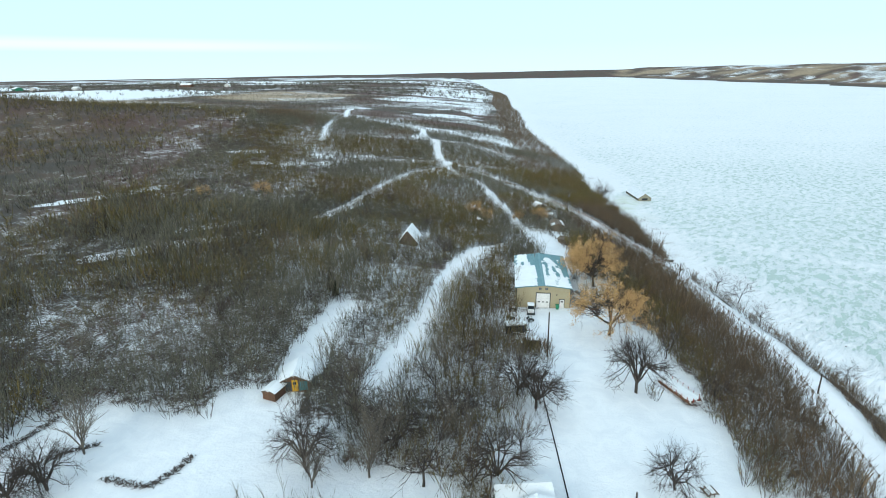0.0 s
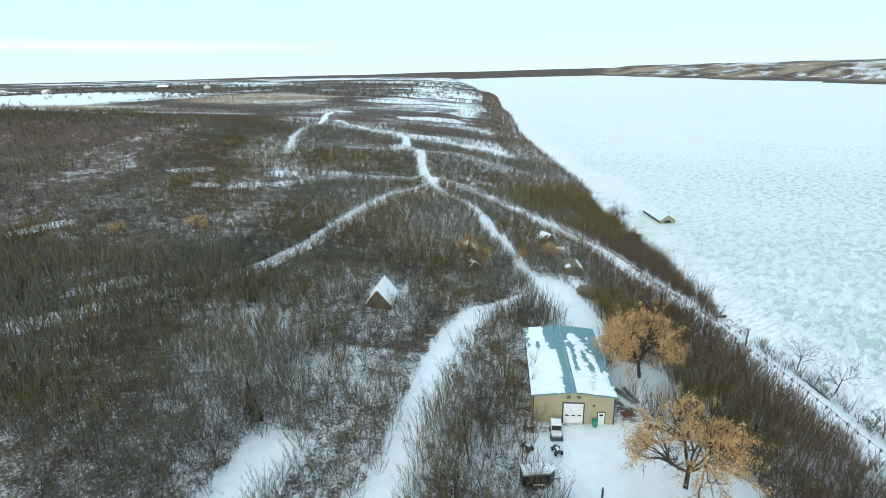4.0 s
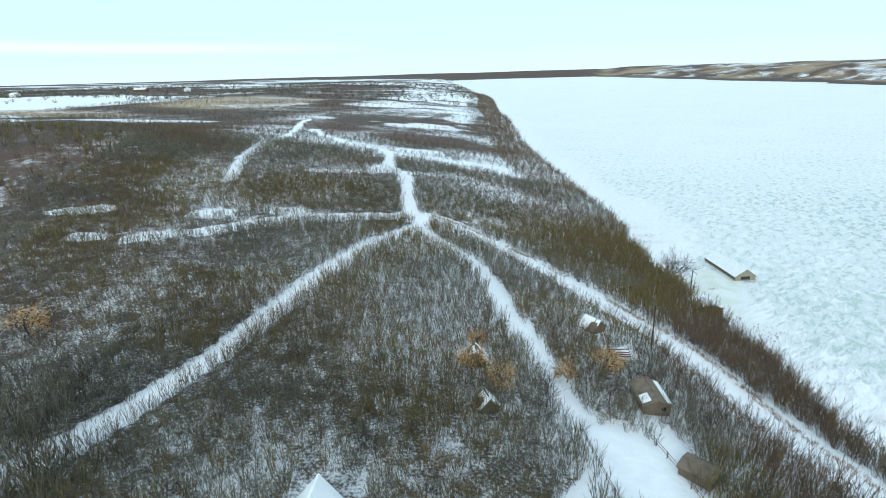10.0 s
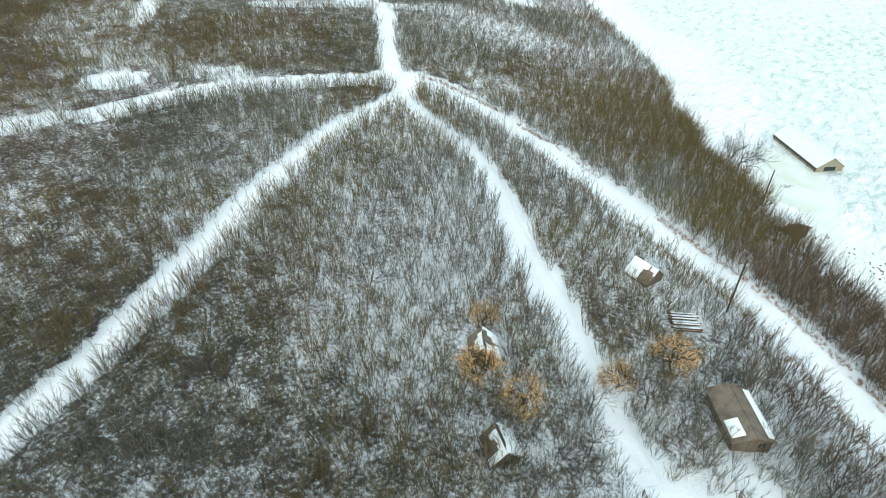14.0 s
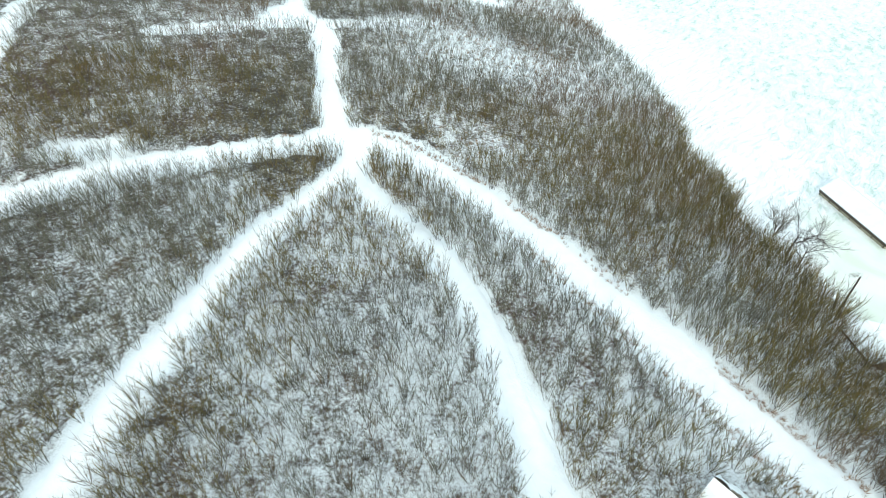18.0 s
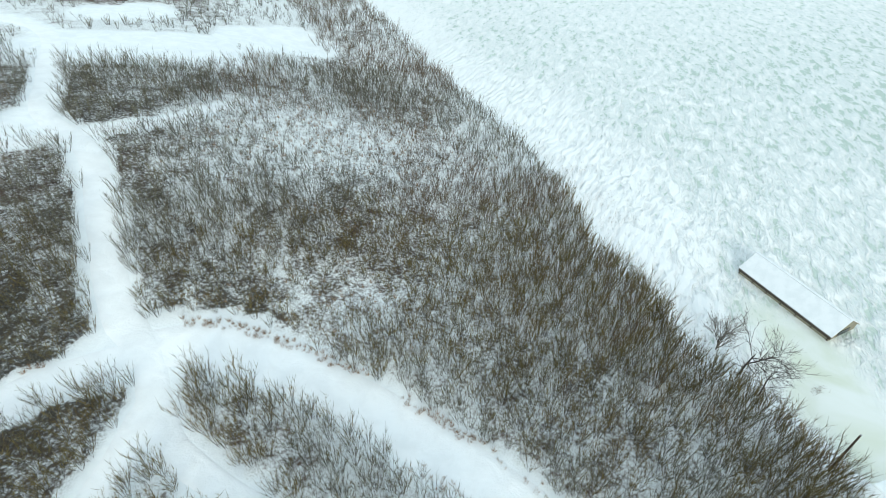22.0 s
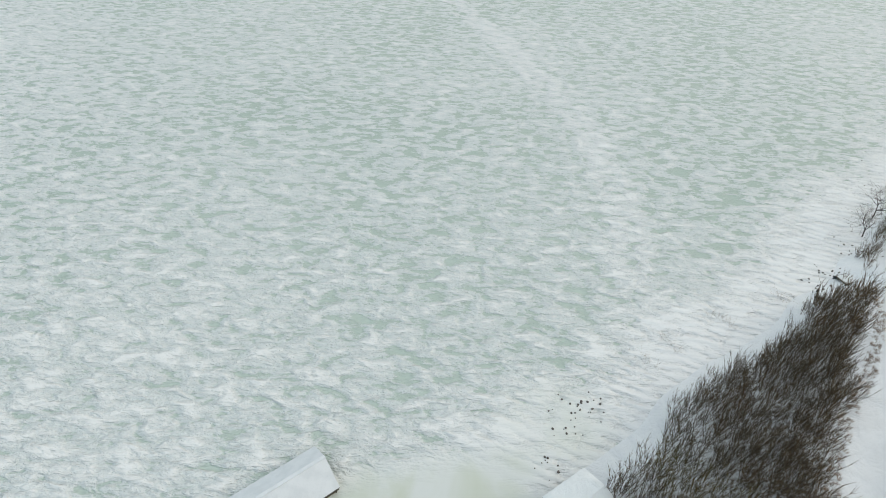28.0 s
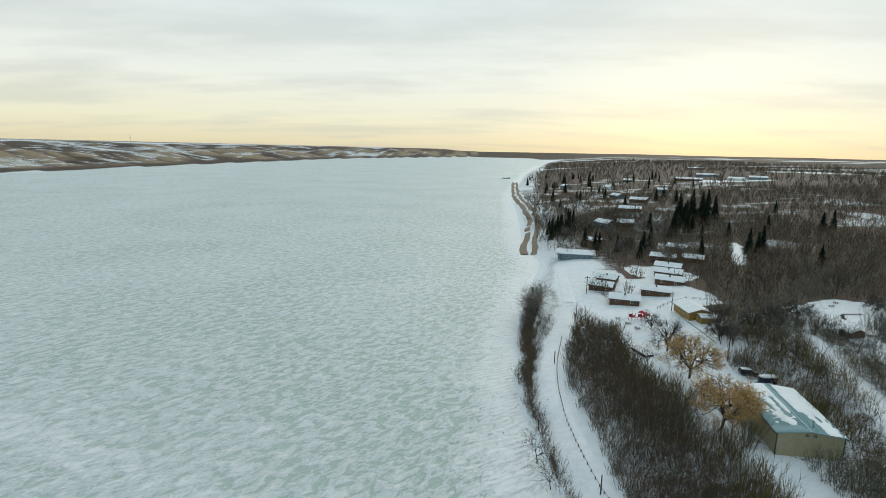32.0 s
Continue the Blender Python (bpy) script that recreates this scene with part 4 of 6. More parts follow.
GREY_TREES = [bare_tree_proto(500 + i, 11.0, BARK, "leafless dark grey tree with a rounded crown in the snow", spread_deg=46) for i in range(4)]
PALE_TREES = [bare_tree_proto(540 + i, 10.5, PALE_BARK, "leafless pale poplar with upright branches in the snow", spread_deg=24, fork=0.15) for i in range(3)]
rng_t = random.Random(77)
for x, y, size, kind in [(-1.7, 74.1, 1.0, 0), (8, 70.1, 0.9, 1), (-8, 60, 1.1, 1), (-13, 66, 1.0, 0), (2, 62, 1.0, 1), (-3, 55, 1.1, 0), (-15, 73, 0.9, 1), (10.5, 62, 0.8, 0), (79, 132, 0.75, 0), (77.5, 141, 0.7, 0), (77, 118, 0.6, 0), (76.5, 254, 0.95, 0), (75.5, 250, 0.8, 0), (77, 259, 0.8, 1), (79.5, 92, 0.55, 0), (70.5, 35, 1.1, 1), (71.5, 41, 1.0, 0), (70, 27, 1.1, 0), (72.5, 46, 0.9, 1), (69, 20, 1.0, 1), (67.5, 12, 1.0, 0), (64, 6, 1.0, 1), (66, 24, 1.1, 1), (67, 32, 1.05, 1), (68.5, 38, 1.0, 1), (63, 14, 0.95, 0), (65, 18, 1.0, 1), (70, 44, 0.9, 0), (67.5, 28, 1.0, 0), (-6, 68, 0.85, 0), (3, 69, 0.9, 0), (5, 78, 0.85, 0), (-10, 56, 0.9, 1), (0, 82, 0.8, 1), (7, 86, 0.8, 0), (4, 95, 0.75, 0), (9, 92, 0.7, 1), (6, 104, 0.75, 0), (9, 113, 0.7, 0), (12, 120, 0.7, 0), (13.5, 80, 0.85, 1), (15.5, 76.5, 0.85, 0), (-20, 62, 0.8, 0), (-17, 54, 0.8, 1), (43, 92, 0.7, 0), (46, 78, 0.65, 0), (49, 66, 0.7, 1), (30.5, 187, 0.6, 0), (33.5, 184.5, 0.55, 0), (34.5, 181.5, 0.5, 1), (44.6, 190, 0.6, 1), (45, 181, 0.65, 1), (44.4, 172.5, 0.6, 1), (23.5, 186.5, 0.6, 0), (22, 181, 0.55, 0), (46, 176, 0.6, 0), (43.5, 161.5, 0.6, 0), (38, 196.5, 0.55, 1), (45.5, 197, 0.5, 0)]:
    protos = GREY_TREES if kind == 0 else PALE_TREES
    plant_tree(protos[rng_t.randrange(len(protos))], x, y, size * rng_t.uniform(0.92, 1.08), rng_t.uniform(0, 360))
# trees among the brush of the south-west woods
k = 0
while k < 95:
    x, y = rng_t.uniform(-100, 8), rng_t.uniform(62, 200)
    if openness(np.array([x]), np.array([y]), 1.0)[0] > 0.05 or not free(np.array([x]), np.array([y]), 1.5)[0]:
        continue
    protos = GREY_TREES if rng_t.random() < 0.7 else PALE_TREES
    plant_tree(protos[rng_t.randrange(len(protos))], x, y, rng_t.uniform(0.42, 0.70), rng_t.uniform(0, 360))
    k += 1
# and in the village
k = 0
while k < 95:
    x, y = rng_t.uniform(-60, 40), rng_t.uniform(-260, 60)
    if openness(np.array([x]), np.array([y]), 0.5)[0] > 0.3 and rng_t.random() < 0.9:
        continue
    protos = GREY_TREES if rng_t.random() < 0.6 else PALE_TREES
    plant_tree(protos[rng_t.randrange(len(protos))], x, y, rng_t.uniform(0.8, 1.3), rng_t.uniform(0, 360))
    k += 1


def dome_tree(seed, tall, wide, limbs, boughs, twigs, twig_r, low=0.30, leaf=0):
    """A broad tree: a short trunk that forks into limbs, boughs and twigs, which fill a dome."""
    r = np.random.default_rng(seed)
    trunk, crown = Sticks(seed), Sticks(seed + 1)
    fork = np.array([r.normal(0, 0.2), r.normal(0, 0.2), tall * (0.22 if leaf else 0.17)])
    trunk.add((0, 0, -0.3), fork, tall * 0.030, tall * 0.026)
    leaves = []

    def limb(a, b, r0, r1, sag, into):
        mid = (a + b) / 2 + np.array([0, 0, sag])
        into.add(a, mid, r0, (r0 + r1) / 2)
        into.add(mid, b, (r0 + r1) / 2, r1)

    for i in range(limbs):
        az = 6.283 * (i + r.uniform(-0.3, 0.3)) / limbs * 1.618
        lift = r.uniform(0.25, 1.0)
        way = np.array([math.cos(az) * (1.05 - 0.75 * lift), math.sin(az) * (1.05 - 0.75 * lift), 0])
        knee = fork + way * wide * 0.24 + np.array([0, 0, tall * (0.08 + 0.26 * lift)])
        limb(fork, knee, tall * 0.018, tall * 0.012, -0.2, trunk)
        for j in range(boughs):
            a2 = az + r.normal(0, 0.55)
            e = r.uniform(-0.1, 1.15) * (0.55 + 0.6 * lift)
            reach = r.uniform(0.50, 0.95)
            rim = np.array([math.cos(a2) * math.cos(e) * wide / 2, math.sin(a2) * math.cos(e) * wide / 2, tall * low + (tall * (1 - low)) * max(0.0, math.sin(e))])
            rim = rim * (1, 1, 1) * (0.80 + 0.20 * reach) + np.array([0, 0, -tall * 0.10 * (1 - reach)])
            elbow = knee + (rim - knee) * 0.5 + r.normal(0, 0.25, 3)
            limb(knee, elbow, tall * 0.009, tall * 0.006, 0.25, crown)
            for q in range(twigs):
                f = r.uniform(0.1, 1.0)
                root = elbow + (rim - elbow) * f * 0.55
                tip = elbow + (rim - elbow) * (0.45 + 0.55 * f) + r.normal(0, wide * 0.085, 3) + np.array([0, 0, 0.15])
                crown.add(root, tip, twig_r * 1.5)
                for w in range(2):
                    p = root + (tip - root) * r.uniform(0.3, 0.8)
                    crown.add(p, p + (tip - root) * 0.35 + r.normal(0, wide * 0.055, 3), twig_r)
                leaves.append((root + tip * 2) / 3)
                leaves.append(tip)
            crown.add(elbow, rim, tall * 0.005)
    out = [mesh_from("trunk", *trunk.arrays(), BARK), mesh_from("crown", *crown.arrays(), BARK)]
    if leaf:
        at = np.array(leaves)
        pick = r.integers(0, len(at), leaf)
        thin = vnoise(at[pick, 0] + 50, at[pick, 1] + at[pick, 2] * 0.7 + 50, 2.2, seed % 97) > 0.34
        pts = (at[pick] + r.normal(0, 0.30, (leaf, 3)))[thin]
        n = len(pts)
        a, b, c = (r.normal(0, 0.066, (n, 3)) for _ in range(3))
        v = np.stack([pts + a, pts + b, pts + c, pts + (b + c) * 0.9 + r.normal(0, 0.05, (n, 3))], 1).reshape(-1, 3)
        f = (np.array([[0, 1, 2], [1, 3, 2]])[None] + (np.arange(n) * 4)[:, None, None]).reshape(-1, 3)
        out.append(mesh_from("foliage", v, f, LEAF_OCHRE))
    return out


ORANGE = [dome_tree(610, 11.5, 13.0, 9, 7, 7, 0.022, 0.40, 30000), dome_tree(621, 11.0, 13.0, 8, 7, 7, 0.028, 0.38, 21000), dome_tree(632, 5.0, 5.0, 6, 5, 5, 0.018, 0.30, 1700)]
for x, y, size, turn, kind in [(34.6, 100.6, 1.14, 20, 1), (38.6, 128.0, 1.14, 140, 0), (11.2, 190.5, 1.15, 40, 2), (15.8, 187, 1.05, 200, 2), (27.8, 190, 0.9, 80, 2), (36, 193, 1.15, 300, 2), (-67, 197, 1.3, 10, 2), (12.8, 199.5, 0.8, 10, 2), (46, 171, 0.55, 60, 2), (-86, 190, 1.0, 70, 2)]:
    root = thing("ochre_tree", (x, y, zground(x, y) - 0.1), turn, "broad tree still hung with withered ochre leaves" if kind < 2 else "small tree with withered ochre leaves in the brush", "tree", "ochre trees")
    root.scale = (size, size, size)
    for n, me in zip(("trunk", "crown", "foliage"), ORANGE[kind]):
        new(n, me).parent = root

YARD_TREES = [dome_tree(650 + i, 9.5, 10.5, 9, 7, 8, 0.020, 0.24) for i in range(3)]
for x, y, size, turn in [(33.0, 79.6, 1.2, 15), (30.7, 57.5, 0.75, 100), (11.9, 76.4, 0.95, 200), (14.5, 73.2, 1.0, 290), (6.5, 56.0, 1.0, 40), (-48.1, 51.8, 0.8, 130), (-51, 49.8, 0.85, 250), (-18.6, 57.3, 0.95, 320), (1, 66, 0.9, 70), (-7, 62, 0.95, 170)]:
    root = thing("yard_tree", (x, y, zground(x, y) - 0.1), turn, "broad leafless tree with a rounded crown of fine twigs", "tree", "yard trees")
    root.scale = (size, size, size)
    for n, me in zip(("trunk", "crown"), YARD_TREES[int(turn) % 3]):
        new(n, me).parent = root


def spruce(seed, tall=12.0):
    r = random.Random(seed)
    s, t = Sticks(seed), Sticks(seed + 1)
    t.add((0, 0, -0.3), (0, 0, tall), tall * 0.014)
    levels = 20
    for k in range(levels):
        f = k / levels
        z = tall * (0.06 + 0.90 * f)
        reach = tall * 0.235 * (1 - f) ** 0.85 + 0.15
        for j in range(11):
            az = r.random() * 6.283
            l = reach * r.uniform(0.65, 1.12)
            tip = (math.cos(az) * l, math.sin(az) * l, z - l * 0.35 + r.uniform(-0.25, 0.25))
            s.add((0, 0, z + 0.25), tip, 0.22 + 0.25 * (1 - f))
            s.add((tip[0] * 0.55, tip[1] * 0.55, z - l * 0.1), (tip[0] * 1.0 + r.uniform(-0.5, 0.5), tip[1] + r.uniform(-0.5, 0.5), z - l * 0.5), 0.16)
    return mesh_from("trunk", *t.arrays(), BARK), mesh_from("crown", *s.arrays(), NEEDLES)


SPRUCES = [spruce(700 + i) for i in range(3)]
spots = [(23.6, -150, 1.1), (35, -141, 1.0), (25, -164, 1.15), (30, -153, 1.0), (20, -160, 1.2), (33, -165, 1.0), (9.6, -106, 0.9), (-45, -130, 1.4), (-50, -140, 1.5), (-70, -176, 1.4), (-76, -186, 1.5), (-84, -172, 1.6), (-92, -188, 1.5), (-64, -66, 1.25), (-70, -68, 1.1), (-75, -73, 1.2), (-81, -30, 1.0), (-5, -70, 1.0), (-14, -92, 1.1), (-20, -98, 1.2), (-36, -62, 1.0), (14, -98, 1.1), (18, -110, 1.2), (2, -92, 0.9), (-66, -165, 1.7), (-78, -205, 1.9), (-86, -198, 1.8), (-100, -215, 1.9), (-110, -228, 1.8), (-106, -205, 1.7), (-95, -225, 1.6), (28, -158, 1.3), (17, -170, 1.4), (22, -176, 1.3), (12, -182, 1.3), (33, -150, 1.2), (-25.5, 112, 0.42), (-24, 110, 0.35)]
for k in range(60):
    y = -rng_t.uniform(120, 1000)
    x = float(lerp_table(SHORE, y)) - rng_t.uniform(15, 260)
    spots.append((x, y, rng_t.uniform(0.7, 1.3)))
for x, y, size in spots:
    trunk, crown = SPRUCES[rng_t.randrange(3)]
    root = thing("spruce", (x, y, zground(x, y)), rng_t.uniform(0, 360), "dark green spruce standing in the snow", "tree", "spruces")
    root.scale = (size, size, size * rng_t.uniform(0.9, 1.15))
    for n, me in (("trunk", trunk), ("crown", crown)):
        new(n, me).parent = root
# ---- the metal shed ----
def shed():
    W, L, E, R = 12.5, 22.9, 4.85, 5.55
    s = thing("metal_shed", (24.6, 126.7, 7.8), -6.9, "tan metal shed with a teal roof half covered in snow", "shed")
    h, l = W / 2, L / 2
    wall = bmesh.new()
    prism(wall, [(-h, -0.4), (h, -0.4), (h, E), (0, R), (-h, E)], -l, l)
    part("wall", wall, TAN, s)
    ribs = bmesh.new()
    for k in range(40):
        x = -h + 0.15 + k * (W - 0.3) / 39
        top = E + (R - E) * (1 - abs(x) / h) - 0.12
        for y in (-l, l):
            if y < 0 and -1.75 < x < 1.75:
                continue
            box(ribs, (x - 0.03, y - 0.03, -0.2), (x + 0.03, y + 0.03, top))
    for k in range(76):
        y = -l + 0.2 + k * (L - 0.4) / 75
        for x in (-h, h):
            box(ribs, (x - 0.03, y - 0.03, -0.2), (x + 0.03, y + 0.03, E - 0.1))
    part("siding_ribs", ribs, TAN, s)
    slope = math.atan2(R - E, h)
    run = math.hypot(R - E, h) + 0.35
    for side in (-1, 1):
        roof = bmesh.new()
        box(roof, (0, -l - 0.3, 0), (run, l + 0.3, 0.10))
        ob = part("roof", roof, ROOF_TEAL, s, "ribbed teal roof sheet")
        rib = None
        for k in range(52):
            if rib is None:
                rib = part("roof_rib", boxes(((0, -0.04, 0.10), (run, 0.04, 0.145))), ROOF_TEAL, ob)
                rib_mesh = rib.data
            else:
                rib = new("roof_rib", rib_mesh)
                rib.parent = ob
            rib.location.y = -l - 0.25 + k * (L + 0.5) / 51
        ob.matrix_basis = Matrix.Translation((0, 0, R + 0.03)) @ Matrix.Diagonal((side, 1, 1, 1)) @ pose(0, 0, 0, 0, math.degrees(slope), 0)
        # snow that has slid off in tongues
        rnd = np.random.default_rng(3 + side)
        nu, nv = 46, 150
        u, v = np.meshgrid(np.linspace(0.35, run - 0.02, nu), np.linspace(-l - 0.2, l + 0.2, nv))
        n1 = vnoise(v * 0.20, u + 30 * side, 0.85, 90 + side) + 0.35 * vnoise(v, u, 0.6, 94 + side)
        along = (v + l) / L
        if side < 0:
            amount = np.where(along < 0.60, 0.72 - 0.6 * smooth(1.5, 0.5, u), 0.32) - 0.42 * smooth(2.8, 0.9, u) * smooth(0.35, 0.75, along) + 0.25 * smooth(2.2, 5.5, u)
        else:
            amount = 0.36 + 0.28 * smooth(0.30, 0.12, along) - 0.55 * smooth(0.80, 0.95, along) - 0.22 * smooth(4.0, 5.6, u) * smooth(0.2, 0.4, along)
        thick = np.clip((n1 * 0.75 - (0.90 - amount)) * 0.9, -0.06, 0.12)
        if side > 0:
            thick = np.where((along < 0.30) & (u < run - 0.4), np.maximum(thick, 0.028 + 0.02 * (n1 - 0.6)), thick)
        w = 0.105 + thick
        i = (np.arange(nv - 1)[:, None] * nu + np.arange(nu - 1)[None]).ravel()
        f = np.stack([i, i + 1, i + 1 + nu, i + nu], 1)
        show = (thick.ravel()[f] > 0.005).any(1)
        me = mesh_from("roof_snow", np.stack([u, v, w], -1).reshape(-1, 3), f[show], SNOW, True)
        cover = new("roof_snow", me)
        cover.parent = s
        cover.matrix_basis = ob.matrix_basis.copy()
        tagged(cover, "melting snow lying in tongues")
    part("ridge_cap", boxes(((-0.25, -l - 0.32, R + 0.10), (0.25, l + 0.32, R + 0.19))), ROOF_TEAL, s)
    trims = bmesh.new()
    for x in (-h, h):
        for y in (-l, l):
            box(trims, (x - 0.09, y - 0.09, -0.3), (x + 0.09, y + 0.09, E + 0.02))
    part("corner_trim", trims, TRIM_DARK, s)
    gut = bmesh.new()
    for x in (-1, 1):
        box(gut, (x * (h + 0.34) - 0.06, -l - 0.3, E - 0.18), (x * (h + 0.34) + 0.06, l + 0.3, E - 0.04))
    part("gutter", gut, TRIM_DARK, s)
    for y in (-l - 0.04, l + 0.04):
        for x in (-0.75, 0.75):
            v = part("vent", boxes(((x - 0.3, y - 0.05, 4.5), (x + 0.3, y + 0.05, 5.0))), TRIM_DARK, s)
            for k in range(4):
                part("slat", boxes(((x - 0.26, y - 0.075, 4.55 + k * 0.11), (x + 0.26, y + 0.075, 4.59 + k * 0.11))), STEEL, v)
    fr = part("door_frame", boxes(((-1.72, -l - 0.07, -0.1), (-1.52, -l + 0.02, 3.75)), ((1.52, -l - 0.07, -0.1), (1.72, -l + 0.02, 3.75)), ((-1.72, -l - 0.07, 3.6), (1.72, -l + 0.02, 3.8))), TRIM_DARK, s)
    door = part("garage_door", boxes(((-1.52, -l - 0.05, -0.1), (1.52, -l + 0.02, 3.6))), WHITE_PAINT, s, "white overhead garage door")
    for k in range(6):
        part("panel", boxes(((-1.48, -l - 0.085, 0.03 + k * 0.595), (1.48, -l - 0.05, 0.57 + k * 0.595))), WHITE_PAINT, door)
    for x in (-0.95, 0, 0.95):
        part("window", boxes(((x - 0.27, -l - 0.10, 1.35), (x + 0.27, -l - 0.084, 1.58))), DARK_GLASS, door)
    part("door_frame", boxes(((3.72, -l - 0.06, -0.1), (3.84, -l + 0.02, 2.2)), ((4.84, -l - 0.06, -0.1), (4.96, -l + 0.02, 2.2)), ((3.72, -l - 0.06, 2.1), (4.96, -l + 0.02, 2.25))), TRIM_DARK, s)
    d2 = part("side_door", boxes(((3.84, -l - 0.05, -0.1), (4.84, -l + 0.02, 2.1))), WHITE_PAINT, s, "white entrance door")
    part("window", boxes(((4.05, -l - 0.062, 1.45), (4.63, -l - 0.048, 1.8))), DARK_GLASS, d2)
    part("door_handle", boxes(((4.70, -l - 0.12, 0.98), (4.78, -l - 0.05, 1.06))), STEEL, d2)
    part("lamp", boxes(((3.0, -l - 0.18, 3.2), (3.25, -l, 3.4))), TRIM_DARK, s)
    flue = bmesh.new()
    rod(flue, (-1.2, l - 2.2, 5.3), (-1.2, l - 2.2, 6.9), 0.11, sides=10)
    rod(flue, (-1.2, l - 2.2, 6.9), (-1.2, l - 2.2, 7.05), 0.17, sides=10)
    part("flue", flue, STEEL, s)
    pipe = bmesh.new()
    rod(pipe, (3.2, l - 2.6, 5.1), (3.2, l - 2.6, 5.9), 0.06, sides=8)
    part("vent_pipe", pipe, STEEL, s)


shed()


def gable_house(name, x, y, z, turn, w, l, eave, ridge, wall_mat, roof_mat, label, category="house", snow=0.22, windows=2, over=0.45, boards=True, door=True, door_mat=None, chimney=False, group="", snow_keep=1.0):
    """A small house: ridge along its length, roof slabs with a layer of snow, windows, a door, boards on the walls."""
    s = thing(name, (x, y, z), turn, label, category, group)
    h, n = w / 2, l / 2
    bm = bmesh.new()
    prism(bm, [(-h, -0.5), (h, -0.5), (h, eave), (0, ridge), (-h, eave)], -n, n)
    part("wall", bm, wall_mat, s)
    if boards:
        rows = max(1, int((eave - 0.1) / 0.26) + 1)
        first = part("board", boxes(((-h - 0.025, -n - 0.025, 0), (h + 0.025, n + 0.025, 0.2))), wall_mat, s)
        for k in range(1, rows):
            board = new("board", first.data)
            board.parent, board.location.z = s, k * 0.26
    a = math.atan2(ridge - eave, h)
    run = math.hypot(ridge - eave, h) + over
    for side in (-1, 1):
        m = Matrix.Translation((0, 0, ridge + 0.02)) @ Matrix.Diagonal((side, 1, 1, 1)) @ pose(0, 0, 0, 0, math.degrees(a), 0)
        r = part("roof", boxes(((0, -n - over, 0), (run, n + over, 0.12))), roof_mat, s)
        r.matrix_basis = m
        if snow:
            nu, nv = 12, max(8, int(l * 2.2))
            u, v = np.meshgrid(np.linspace(-0.10, run + 0.05, nu), np.linspace(-n - over - 0.03, n + over + 0.03, nv))
            t = snow * (0.65 + 0.7 * vnoise(u + x, v + y, 1.4, 97)) * np.where((u > run - 0.1) | (np.abs(v) > n + over - 0.05), 0.35, 1.0)
            if snow_keep < 1:
                t = np.where(vnoise(u * 0.35 + x, v + y * 1.7 + 9 * side, 1.1, 98) > snow_keep, -0.06, t)
            i = (np.arange(nv - 1)[:, None] * nu + np.arange(nu - 1)[None]).ravel()
            f = np.stack([i, i + 1, i + 1 + nu, i + nu], 1)
            f = f[(t.ravel()[f] > 0).any(1)]
            verts = np.stack([u, v, 0.12 + t], -1).reshape(-1, 3)
            edge = np.vstack([verts, verts * (1, 1, 0) + (0, 0, 0.11)])
            ob = new("roof_snow", mesh_from("roof_snow", edge, np.vstack([f]), SNOW, True))
            ob.parent, ob.matrix_basis = s, m.copy()
    if snow and snow_keep == 1:
        bm = bmesh.new()
        rod(bm, (0, -n - over, ridge + 0.10), (0, n + over, ridge + 0.10), 0.10 + snow * 0.75, sides=10)
        part("ridge_snow", bm, SNOW, s)
    if door:
        d = part("door", boxes(((-0.45, -n - 0.08, 0), (0.45, -n - 0.02, 2.05))), door_mat or WOOD_GREY, s)
        part("door_handle", boxes(((0.30, -n - 0.13, 0.98), (0.38, -n - 0.07, 1.06))), STEEL, d)
    for k in range(windows):
        yy = -n + (k + 0.5) * l / windows
        for side in (-1, 1):
            xx = side * (h + 0.03)
            fr = part("window", boxes(((xx - 0.05, yy - 0.55, 1.0), (xx + 0.05, yy + 0.55, 1.95))), WHITE_PAINT, s)
            part("pane", boxes(((xx - 0.065, yy - 0.47, 1.08), (xx + 0.065, yy + 0.47, 1.87))), DARK_GLASS, fr)
    if chimney:
        part("chimney", boxes(((h * 0.3, -0.3, ridge - 1.0), (h * 0.3 + 0.5, 0.3, ridge + 0.8))), STONE, s)
    return s


